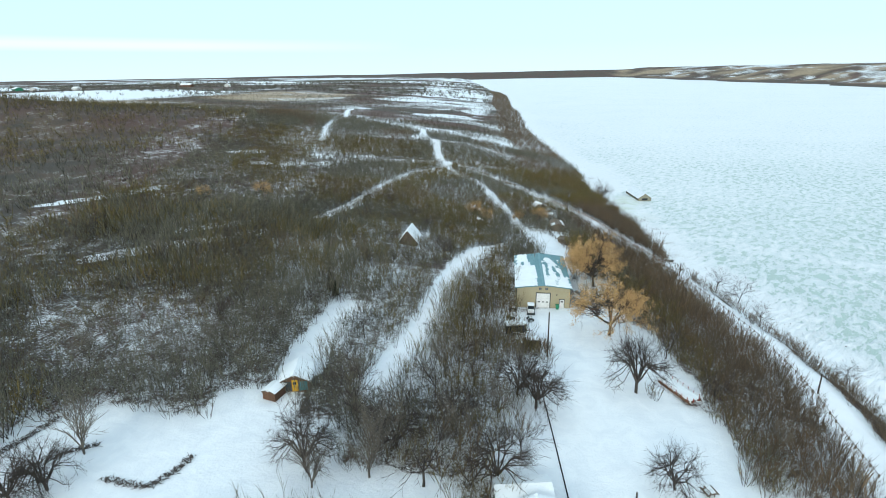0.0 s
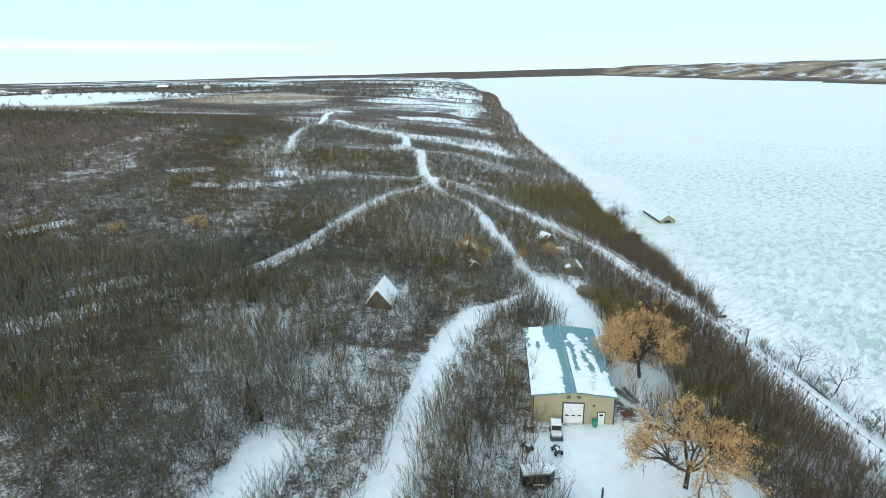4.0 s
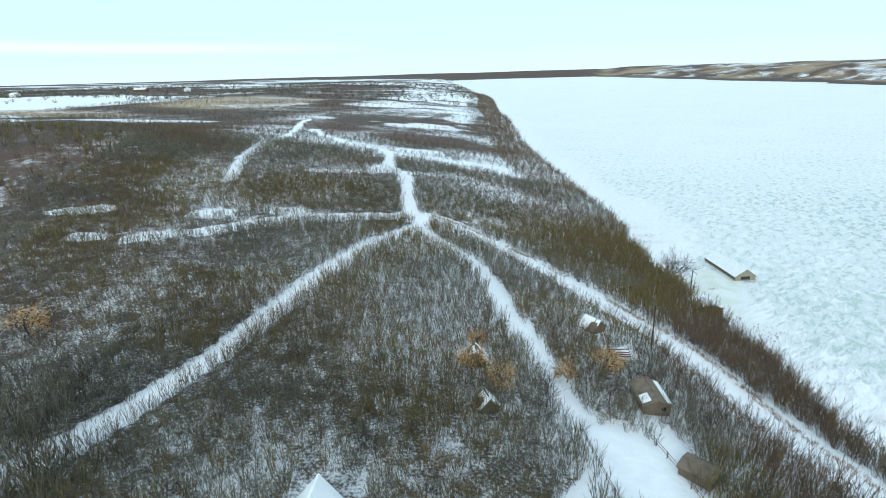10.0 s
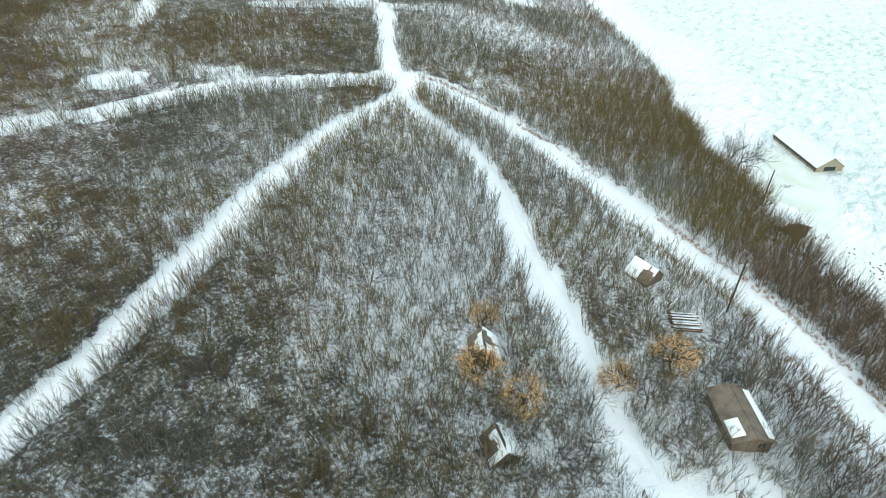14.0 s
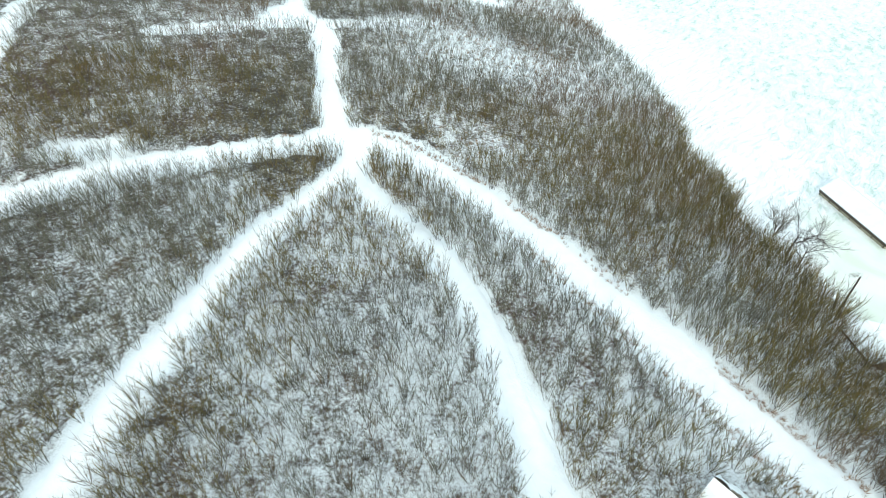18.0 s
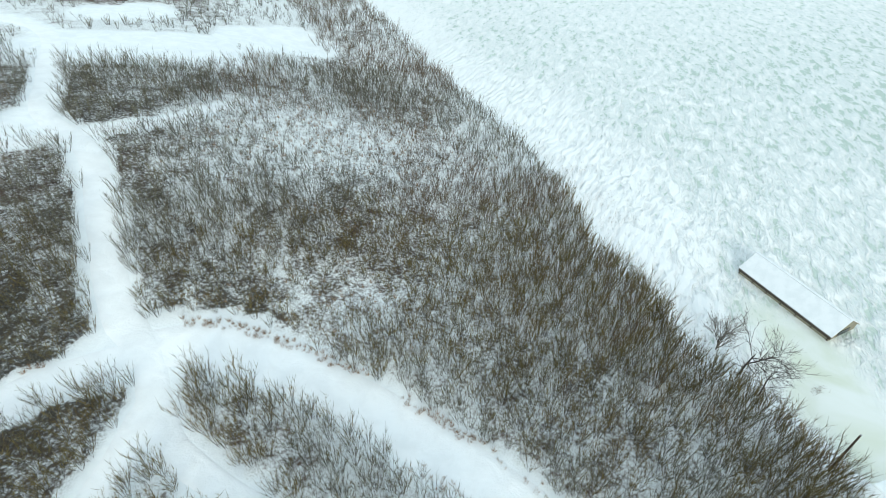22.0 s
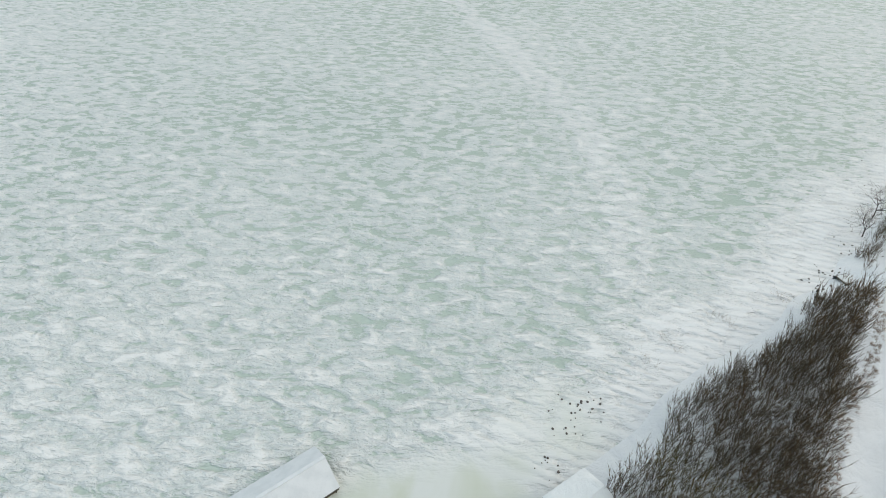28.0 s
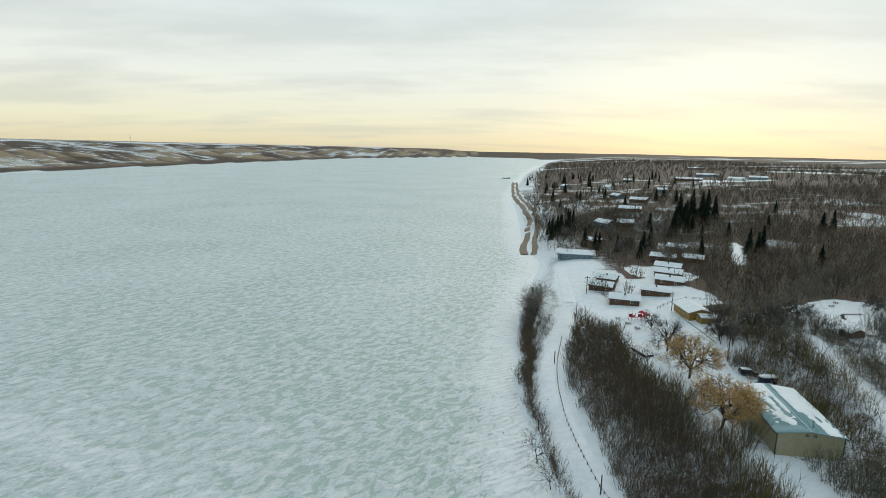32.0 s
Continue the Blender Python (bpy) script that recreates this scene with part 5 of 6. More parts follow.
# ---- the boathouse out on the ice ----
def boathouse():
    s = gable_house("boathouse", 97.3, 261.5, 0.0, 0.0, 6.2, 17.4, 1.35, 3.55, YELLOW_GREY, ROOF_PALE, "pale boathouse with a metal roof sunk low in the lake ice", "boathouse", snow=0.0, windows=0, over=0.3, boards=False, door=False)
    part("ridge_cap", boxes(((-0.22, -9.02, 3.60), (0.22, 9.02, 3.70))), ROOF_PALE, s)
    # Solid dark sheet that paints the unlit inside of the gable opening.
    part("gable_opening_shade", boxes(((-1.3, -8.80, 0.3), (1.3, -8.72, 1.25))), DARK_GLASS, s)
    # Dark beam at the west eave doubles as the shadow under it.
    part("eave_beam", boxes(((-3.30, -8.9, 0.62), (-3.16, 8.9, 1.12))), STEM_BROWN, s)
    for k in range(7):
        part("wall_post", boxes(((-3.2, -8.6 + k * 2.86, -0.2), (-3.08, -8.45 + k * 2.86, 1.2))), STEM_BROWN, s)
    part("fascia", boxes(((-3.42, -9.0, 1.13), (-3.36, 9.0, 1.30))), STEEL, s)
    for y0 in (-8.98, 8.92):
        for side in (-1, 1):
            b = part("barge_board", boxes(((0, y0, -0.16), (3.85, y0 + 0.06, 0.06))), YELLOW_GREY, s)
            b.matrix_basis = Matrix.Translation((0, 0, 3.57)) @ Matrix.Diagonal((side, 1, 1, 1)) @ pose(0, 0, 0, 0, math.degrees(math.atan2(2.2, 3.1)), 0)


STEM_BROWN = plain("dark_wet_timber", (0.07, 0.055, 0.042))
YELLOW_GREY = plain("pale_board_wall", (0.30, 0.29, 0.22), (0.24, 0.23, 0.175))
boathouse()
gable_house("a_frame_cabin", -10.0, 155.6, zground(-10.0, 155.6), -7, 5.4, 7.6, 0.9, 4.3, WOOD_GREY, WOOD_BROWN, "steep-roofed wooden cabin under snow in the brush", "cabin", snow=0.2, windows=0, over=0.5)
cabin = gable_house("log_cabin", -24.0, 76.0, zground(-24, 76.0), 4, 4.2, 4.8, 1.9, 2.95, WOOD_BROWN, WOOD_GREY, "small log cabin with a yellow door and a snowy roof", "cabin", windows=1, over=0.5, door_mat=YELLOW)
# Dark panel on the wall: the open porch's inner shade, given by colour.
part("porch_opening", boxes(((-1.95, -2.47, 0.1), (-0.6, -2.43, 1.75))), TRIM_DARK, cabin)
part("front_panel", boxes(((0.6, -2.47, 0.1), (1.95, -2.43, 1.7))), plain("turquoise_boards", (0.10, 0.22, 0.23)), cabin, "turquoise boarded front panel")
part("door_window", boxes(((-0.25, -2.52, 1.2), (0.2, -2.475, 1.7))), DARK_GLASS, cabin)
gable_house("small_shed", -26.8, 72.4, zground(-26.8, 72.4), -20, 2.2, 2.8, 1.3, 1.7, WOOD_BROWN, WOOD_GREY, "low wooden shed with a snowy lid roof", "shed", windows=0, over=0.15, door=False)
gable_house("shore_shed", 73.9, 230.9, 1.3, -4, 6.0, 6.2, 2.0, 3.0, WOOD_BROWN, WOOD_BROWN, "brown wooden shed with a snowy roof by the shore", "shed", windows=0, over=0.3)
gable_house("brush_hut", 38.8, 211.0, zground(38.8, 211), 30, 3.6, 3.8, 0.8, 2.6, WOOD_GREY, WOOD_GREY, "small hut under streaked snow in the thicket", "hut", windows=0, over=0.3, snow_keep=0.42)
gable_house("brush_hut", 12.2, 194.5, zground(12.2, 194.5), 0, 3.2, 3.6, 1.0, 2.6, WOOD_GREY, WOOD_GREY, "small hut with a snowy roof in the thicket", "hut", windows=0, over=0.3, snow_keep=0.6)
gable_house("brush_hut", 12.6, 181.5, zground(12.6, 181.5), 15, 3.0, 3.2, 0.9, 2.4, WOOD_GREY, WOOD_GREY, "small hut with a snowy roof in the thicket", "hut", windows=0, over=0.3, snow_keep=0.6)
old_shed = gable_house("long_shed", 40.7, 185.2, zground(40.7, 185.2), -3, 4.4, 7.0, 1.9, 2.8, WOOD_GREY, WOOD_GREY, "old grey board shed with snow patches on its roof", "shed", snow=0, windows=0, over=0.3)
for lo, hi in (((-2.3, -3.2, 0), (-0.9, -0.9, 0)), ((1.5, -3.4, 0), (2.3, 3.2, 0))):
    bm = bmesh.new()
    box(bm, (lo[0], lo[1], 0), (hi[0], hi[1], 0.16), 0.05)
    for v in bm.verts:
        v.co.z += 2.82 - abs(v.co.x) * 0.409 + 0.13
    part("snow_patch", bm, SNOW, old_shed)
part("verge_board", boxes(((2.42, -3.8, 1.72), (2.52, 3.8, 1.95))), WHITE_PAINT, old_shed, "pale board along the eave")
part("window", boxes(((0.75, -3.56, 0.85), (1.45, -3.48, 1.5))), DARK_GLASS, old_shed)
gable_house("plank_shed", 40.4, 167.3, zground(40.4, 167.3), 43, 3.4, 4.4, 1.6, 2.0, WOOD_GREY, WOOD_GREY, "weathered plank shed beside the yard fence", "shed", snow=0, windows=0, over=0.3, snow_keep=0.30)
# ---- village ----
gable_house("golden_lodge", 11.0, 43.5, zground(11, 43.5), 2, 8.0, 13.5, 2.7, 4.0, WOOD_GOLD, WOOD_BROWN, "golden log building with a snowy roof", "building", windows=4, over=0.7)
gable_house("lean_to", 9.5, 53.5, zground(9.5, 53.5), 92, 4.0, 6.5, 2.0, 2.7, WOOD_GOLD, WOOD_BROWN, "low golden annex with a snowy roof", "building", windows=0, over=0.4)
for x, y, turn, w, l in [(33, -1.5, 62, 8, 10), (27, -16, 62, 7.5, 9), (29.5, 21.5, 74, 8.5, 11.5), (12.5, 9.5, 66, 9, 11.5), (0.5, -7.5, 62, 8.5, 12), (-4.5, -23, 62, 8.5, 12), (-9, -36, 62, 8.5, 12), (-15, -60, 62, 9, 13), (-27, -50, 62, 7, 10), (-32, -85, 50, 8, 11), (8, -125, 40, 9, 12)]:
    gable_house("holiday_cabin", x, y, zground(x, y), turn, w, l, 2.4, 3.7, WOOD_BROWN, WOOD_BROWN, "brown wooden holiday cabin with a snowy roof", "cabin", windows=2, over=0.6, group="holiday cabins", chimney=(l > 8))
gable_house("lake_pavilion", 30, -79, zground(30, -79), 80, 12, 20, 3.2, 4.6, BLUE_GREY, BLUE_GREY, "blue-grey lakeside pavilion with a snowy roof", "building", windows=6, over=1.2)
for x, y, turn, w, l, mat in [(-16, -195, 30, 10, 15, BLUE_GREY), (-30, -187, 70, 8, 12, WOOD_BROWN), (-86, -420, 20, 10, 16, BLUE_GREY), (-93, -358, 60, 10, 18, WOOD_BROWN), (-155, -465, 80, 9, 12, BLUE_GREY), (-61, -282, 75, 9, 20, WOOD_BROWN), (-270, -670, 60, 14, 40, WOOD_BROWN), (-355, -800, 80, 14, 40, BLUE_GREY), (-330, -636, 40, 12, 24, WHITE_PAINT), (-370, -650, 70, 12, 26, BLUE_GREY), (-490, -1186, 80, 16, 40, WOOD_BROWN), (2, -1060, 60, 10, 16, GREEN), (-110, -560, 30, 10, 14, WHITE_PAINT), (-180, -700, 60, 10, 14, WOOD_BROWN), (-60, -620, 20, 10, 14, BLUE_GREY)]:
    gable_house("village_house", x, y, zground(x, y), turn, w, l, 3.4, 5.6, mat, WOOD_BROWN, "village house under a snowy roof among bare trees", "house", windows=3, over=0.5, boards=False, group="village houses")
# ---- poles, fences, vehicles and other small things ----
def utility_pole(x, y, tall, label="weathered wooden utility pole standing in the snow", cross=False, lean=0.0, box_on=False):
    p = thing("utility_pole", (x, y, zground(x, y)), 0, label, "utility pole", "utility poles")
    p.matrix_basis = pose(x, y, zground(x, y), lean, 0, 0)
    bm = bmesh.new()
    rod(bm, (0, 0, -0.6), (0, 0, tall), 0.16, 0.11, 10)
    part("pole", bm, STEM_BROWN, p)
    bm = bmesh.new()
    rod(bm, (0, 0, tall), (0, 0, tall + 0.06), 0.13, 0.1, 10)
    part("pole_cap", bm, STEEL, p)
    if cross:
        part("crossarm", boxes(((-1.1, -0.07, tall - 0.75), (1.1, 0.07, tall - 0.6))), WOOD_GREY, p)
        for k in (-1.0, -0.5, 0.5, 1.0):
            bm = bmesh.new()
            rod(bm, (k, 0, tall - 0.6), (k, 0, tall - 0.42), 0.05, 0.035, 8)
            part("insulator", bm, STEEL, p)
    if box_on:
        bm = bmesh.new()
        rod(bm, (0.32, 0, tall - 2.1), (0.32, 0, tall - 1.2), 0.24, 0.24, 12)
        part("transformer", bm, STEEL, p)


for x, y, tall, cross, lean, tr in [(19.4, 89.5, 9.3, False, 0, False), (48.8, 204, 9.8, True, 0, True), (73.5, 238.1, 8.2, False, 0, False), (68.9, 146, 4.2, False, 0, False), (68.0, 84, 4.2, False, 0, False), (52.7, 39.5, 5.5, False, 0, False), (41.6, 5.7, 8.0, True, 0, False), (15.5, 35.7, 7.0, False, 0, False), (24.3, 54.5, 2.2, False, 0, False)]:
    utility_pole(x, y, tall, cross=cross, lean=lean, box_on=tr)


def rail_fence(points, rails=(0.55, 1.05), gap=2.4, label="wooden rail fence dusted with snow", material=None, post=0.06, group="fences"):
    """Posts along a line, each rail between two posts a part."""
    material = material or WOOD_GREY
    pts = curve(points, gap) if len(points) > 2 else np.array(points, float)
    if len(points) == 2:
        n = max(2, int(np.hypot(*(pts[1] - pts[0])) / gap) + 1)
        pts = pts[0] + (pts[1] - pts[0]) * np.linspace(0, 1, n)[:, None]
    ox, oy = pts[0]
    oz = zground(ox, oy)
    f = thing("rail_fence", (ox, oy, oz), 0, label, "fence", group)
    tops = [(px - ox, py - oy, zground(px, py) - oz) for px, py in pts]
    for k, (a, b, c) in enumerate(tops):
        part("post", boxes(((a - post, b - post, c - 0.4), (a + post, b + post, c + rails[-1] + 0.18))), material, f)
        if k:
            p = tops[k - 1]
            for h in rails:
                bm = bmesh.new()
                rod(bm, (p[0], p[1], p[2] + h), (a, b, c + h), 0.045, 0.04, 5)
                part("rail", bm, material, f)


rail_fence([(27.0, 178.9), (36.9, 177.6)], label="white painted yard gate rails in the snow", material=WHITE_PAINT)
rail_fence([(36.6, 176.4), (38.2, 165), (39.0, 152), (38.3, 141)])
rail_fence([(26.4, 176.5), (27.0, 166), (28.2, 155)])
rail_fence([(29.0, 139.6), (36.0, 141.2)], label="white yard gate behind the shed", material=WHITE_PAINT)
rail_fence([(62, 62), (67.6, 86.5), (70.2, 111), (69.6, 134), (67.3, 153)], rails=(0.5,), gap=2.2, label="row of short posts linked by a low rail beside the trail", post=0.10)
rail_fence([(5, 22), (14, 27), (20, 33)])
rail_fence([(-4, 28), (4.5, 21.5)])


def wheel(parent, x, y, z, r, w, axis="x"):
    bm = bmesh.new()
    d = Vector((w / 2, 0, 0)) if axis == "x" else Vector((0, w / 2, 0))
    c = Vector((x, y, z))
    rod(bm, c - d, c + d, r, r, 14)
    t = part("wheel", bm, RUBBER, parent)
    bm = bmesh.new()
    rod(bm, c - d * 1.06, c + d * 1.06, r * 0.55, r * 0.55, 10)
    part("rim", bm, STEEL, t)


def suv(x, y, turn):
    s = thing("suv", (x, y, zground(x, y)), turn, "dark blue suv parked in the snow with snow on its roof", "car")
    bm = bmesh.new()
    prism(bm, [(-2.35, 0.45), (2.3, 0.45), (2.38, 0.75), (2.3, 1.0), (1.2, 1.12), (0.55, 1.72), (-2.15, 1.76), (-2.4, 1.1)], -0.92, 0.92)
    bmesh.ops.bevel(bm, geom=[e for e in bm.edges], offset=0.06, segments=1, affect="EDGES")
    part("body", bm, CAR_BLUE, s)
    for side in (-1, 1):
        for a, b in ((-2.0, -1.0), (-0.93, -0.15), (-0.08, 0.62)):
            part("side_window", boxes(((a, side * 0.90 - 0.035, 1.15), (b, side * 0.90 + 0.035, 1.6))), DARK_GLASS, s)
        part("headlight", boxes(((2.28, side * 0.68 - 0.18, 0.78), (2.42, side * 0.68 + 0.18, 0.95))), WHITE_PAINT, s)
        part("tail_light", boxes(((-2.44, side * 0.75 - 0.1, 0.95), (-2.33, side * 0.75 + 0.1, 1.3))), RED, s)
        for wx in (-1.45, 1.45):
            wheel(s, wx, side * 0.85, 0.37, 0.37, 0.24, "y")
    bm = bmesh.new()
    box(bm, (-2.1, -0.8, 1.74), (0.5, 0.8, 1.90), 0.06)
    box(bm, (1.2, -0.8, 1.06), (2.25, 0.8, 1.16), 0.04)
    part("snow_cap", bm, SNOW, s)


suv(17.0, 96.6, 176)


def cargo_trailer(x, y, turn):
    s = thing("cargo_trailer", (x, y, zground(x, y)), turn, "dark enclosed cargo trailer with thick snow on its roof", "trailer")

    def hull(bm, z0, z1, grow=0.0):
        plan = [(-2.1 - grow, -1.0 - grow), (1.5, -1.0 - grow), (2.3 + grow, -0.35), (2.3 + grow, 0.35), (1.5, 1.0 + grow), (-2.1 - grow, 1.0 + grow)]
        lo = [bm.verts.new((a, b, z0)) for a, b in plan]
        hi = [bm.verts.new((a, b, z1)) for a, b in plan]
        bm.faces.new(lo[::-1])
        bm.faces.new(hi)
        for k in range(6):
            bm.faces.new((lo[k], lo[(k + 1) % 6], hi[(k + 1) % 6], hi[k]))
        return bm

    part("body", hull(bmesh.new(), 0.45, 2.25), CAR_BLUE, s)
    part("roof_trim", hull(bmesh.new(), 2.12, 2.30, 0.03), STEEL, s)
    bm = hull(bmesh.new(), 2.30, 2.60, -0.02)
    bmesh.ops.bevel(bm, geom=[e for e in bm.edges if e.verts[0].co.z > 2.5 and e.verts[1].co.z > 2.5], offset=0.16, segments=2, affect="EDGES")
    part("snow_cap", bm, SNOW, s)
    part("rear_door", boxes(((-2.15, -0.9, 0.55), (-2.1, 0.9, 2.05))), TRIM_DARK, s)
    part("drawbar", boxes(((2.2, -0.06, 0.42), (3.4, 0.06, 0.54))), STEEL, s)
    part("jack", boxes(((3.0, -0.05, 0.0), (3.1, 0.05, 0.95))), STEEL, s)
    for side in (-1, 1):
        part("fender", boxes(((-0.75, side * 1.12 - 0.14, 0.68), (0.75, side * 1.12 + 0.14, 0.76))), SNOW, s, "fender under a strip of snow")
        for wx in (-0.4, 0.4):
            wheel(s, wx, side * 1.10, 0.34, 0.34, 0.2, "y")


cargo_trailer(15.1, 102.6, 3)


def utility_cart(x, y, turn):
    s = thing("utility_cart", (x, y, zground(x, y)), turn, "white utility cart with a plough blade and snowy roof", "vehicle")
    bm = bmesh.new()
    box(bm, (-0.75, -1.4, 0.45), (0.75, 1.2, 0.95), 0.06)
    part("body", bm, WHITE_PAINT, s)
    for a in (-0.68, 0.68):
        for b in (-0.5, 0.9):
            bm = bmesh.new()
            rod(bm, (a, b, 0.9), (a * 0.92, b, 1.85), 0.035)
            part("roof_post", bm, TRIM_DARK, s)
    bm = bmesh.new()
    box(bm, (-0.78, -0.65, 1.85), (0.78, 1.05, 2.02), 0.05)
    part("roof", bm, SNOW, s)
    part("windscreen", boxes(((-0.66, -0.56, 1.0), (0.66, -0.53, 1.8))), DARK_GLASS, s)
    bm = bmesh.new()
    box(bm, (-0.95, -2.05, 0.15), (0.95, -1.9, 0.65), 0.03)
    part("plough_blade", bm, TRIM_DARK, s)
    part("plough_arm", boxes(((-0.3, -1.95, 0.35), (0.3, -1.3, 0.45))), STEEL, s)
    for a in (-0.78, 0.78):
        for b in (-1.0, 0.85):
            wheel(s, a, b, 0.32, 0.32, 0.25)


utility_cart(20.0, 112.9, -8)


def quad_bike(x, y, turn):
    s = thing("quad_bike", (x, y, zground(x, y)), turn, "dark quad bike half covered in snow beside the shed", "quad bike")
    bm = bmesh.new()
    box(bm, (-0.35, -0.85, 0.4), (0.35, 0.85, 0.7), 0.06)
    part("body", bm, TRIM_DARK, s)
    bm = bmesh.new()
    box(bm, (-0.22, -0.5, 0.7), (0.22, 0.25, 0.88), 0.05)
    part("seat", bm, SNOW, s)
    bm = bmesh.new()
    rod(bm, (-0.4, 0.45, 1.05), (0.4, 0.45, 1.05), 0.03)
    part("handlebar", bm, STEEL, s)
    for a in (-0.5, 0.5):
        for b in (-0.6, 0.6):
            wheel(s, a, b, 0.28, 0.28, 0.22)


quad_bike(15.0, 109.6, 30)
quad_bike(16.0, 114.0, 75)
quad_bike(19.2, 108.6, 10)


def waste_bin(x, y, turn):
    s = thing("waste_bin", (x, y, zground(x, y)), turn, "green plastic waste bin against the shed", "bin")
    bm = bmesh.new()
    prism(bm, [(-0.3, 0.05), (0.3, 0.05), (0.4, 1.05), (-0.4, 1.05)], -0.38, 0.38)
    part("body", bm, GREEN, s)
    bm = bmesh.new()
    box(bm, (-0.44, -0.44, 1.05), (0.44, 0.44, 1.14), 0.03)
    part("lid", bm, GREEN, s)
    for a in (-0.3, 0.3):
        wheel(s, a, 0.36, 0.12, 0.12, 0.08)


waste_bin(26.4, 114.3, -8)


def canoe(x, y, turn, tilt):
    s = thing("canoe", (x, y, zground(x, y)), turn, "grey canoe leaning upright beside the ochre tree", "canoe")
    n, m = 17, 9
    vs = []
    for i in range(n):
        t = -1 + 2 * i / (n - 1)
        w, dpt = 0.46 * (1 - abs(t) ** 2.4), 0.42 + 0.16 * t * t
        for j in range(m):
            a = math.pi * j / (m - 1)
            vs.append((-w * math.cos(a), t * 2.4, dpt * (1 - math.sin(a) ** 0.7) + 0.15 * t * t))
    i = (np.arange(n - 1)[:, None] * m + np.arange(m - 1)[None]).ravel()
    me = mesh_from("hull", vs, np.stack([i, i + 1, i + 1 + m, i + m], 1), STEEL, True)
    hull = new("hull", me)
    hull.parent = s
    hull.matrix_basis = pose(0, 0, 0.4, 0, tilt, 0)
    hull.modifiers.new("shell", "SOLIDIFY").thickness = 0.03
    for y0 in (-0.9, 0.9):
        b = part("thwart", boxes(((-0.34, y0 - 0.08, 0.34), (0.34, y0 + 0.08, 0.38))), WOOD_GREY, s)
        b.matrix_basis = pose(0, 0, 0.4, 0, tilt, 0)


canoe(34.4, 121.5, 10, 70)
canoe(33.4, 121.5, 25, 80)


def pallet_stack(x, y, turn):
    s = thing("pallet", (x, y, zground(x, y)), turn, "red-brown wooden pallet lying in the snow", "pallet")
    for k in range(7):
        part("slat", boxes(((-1.0 + k * 0.31, -0.6, 0.22), (-0.82 + k * 0.31, 0.6, 0.27))), WOOD_BROWN, s)
    for k in (-0.5, 0, 0.5):
        part("runner", boxes(((-1.0, k - 0.05, 0.02), (1.04, k + 0.05, 0.22))), WOOD_BROWN, s)


pallet_stack(32.6, 117.0, 10)
pallet_stack(35.0, 113.5, -20)


def hay_wagon(x, y, turn):
    L, W = 7.6, 2.6
    s = thing("hay_wagon", (x, y, zground(x, y)), turn, "flat hay wagon with red and white side rails full of snow", "wagon")
    for k in range(9):
        a = -W / 2 + k * W / 9
        part("plank", boxes(((a + 0.01, -L / 2, 0.85), (a + W / 9 - 0.01, L / 2, 0.93))), WOOD_BROWN, s)
    for a in (-0.7, 0.7):
        part("beam", boxes(((a - 0.08, -L / 2, 0.65), (a + 0.08, L / 2, 0.85))), WOOD_BROWN, s)
    for side in (-1, 1):
        for k in range(13):
            b = -L / 2 + 0.05 + k * (L - 0.1) / 12
            part("stake", boxes(((side * W / 2 - 0.04, b - 0.05, 0.8), (side * W / 2 + 0.04, b + 0.05, 1.5))), DULL_RED if k % 2 else WHITE_PAINT, s)
        for h in (1.2,):
            part("side_rail", boxes(((side * W / 2 - 0.02, -L / 2, h), (side * W / 2 + 0.02, L / 2, h + 0.12))), WHITE_PAINT, s)
        part("skirt", boxes(((side * W / 2 - 0.03, -L / 2, 0.45), (side * W / 2 + 0.03, L / 2, 0.85))), WOOD_BROWN, s)
        for b in (-2.3, 2.3):
            wheel(s, side * 1.0, b, 0.38, 0.38, 0.26)
    for k in range(5):
        a = -W / 2 + 0.1 + k * (W - 0.2) / 4
        part("stake", boxes(((a - 0.07, -L / 2 - 0.05, 0.8), (a + 0.07, -L / 2 + 0.05, 1.5))), DULL_RED if k % 2 else WHITE_PAINT, s)
    u, v = np.meshgrid(np.linspace(-W / 2 + 0.06, W / 2 - 0.06, 12), np.linspace(-L / 2 + 0.08, L / 2 - 0.08, 30))
    i = (np.arange(29)[:, None] * 12 + np.arange(11)[None]).ravel()
    ob = new("snow_load", mesh_from("snow_load", np.stack([u, v, 1.02 + 0.22 * vnoise(u + 5, v, 1.2, 77) - 0.1 * (np.abs(u) > 1.15)], -1).reshape(-1, 3), np.stack([i, i + 1, i + 13, i + 12], 1), SNOW, True))
    ob.parent = s
    bm = bmesh.new()
    rod(bm, (0, -L / 2, 0.6), (0, -L / 2 - 1.8, 0.3), 0.05)
    part("drawbar", bm, STEEL, s)


hay_wagon(40.9, 80.6, 20)


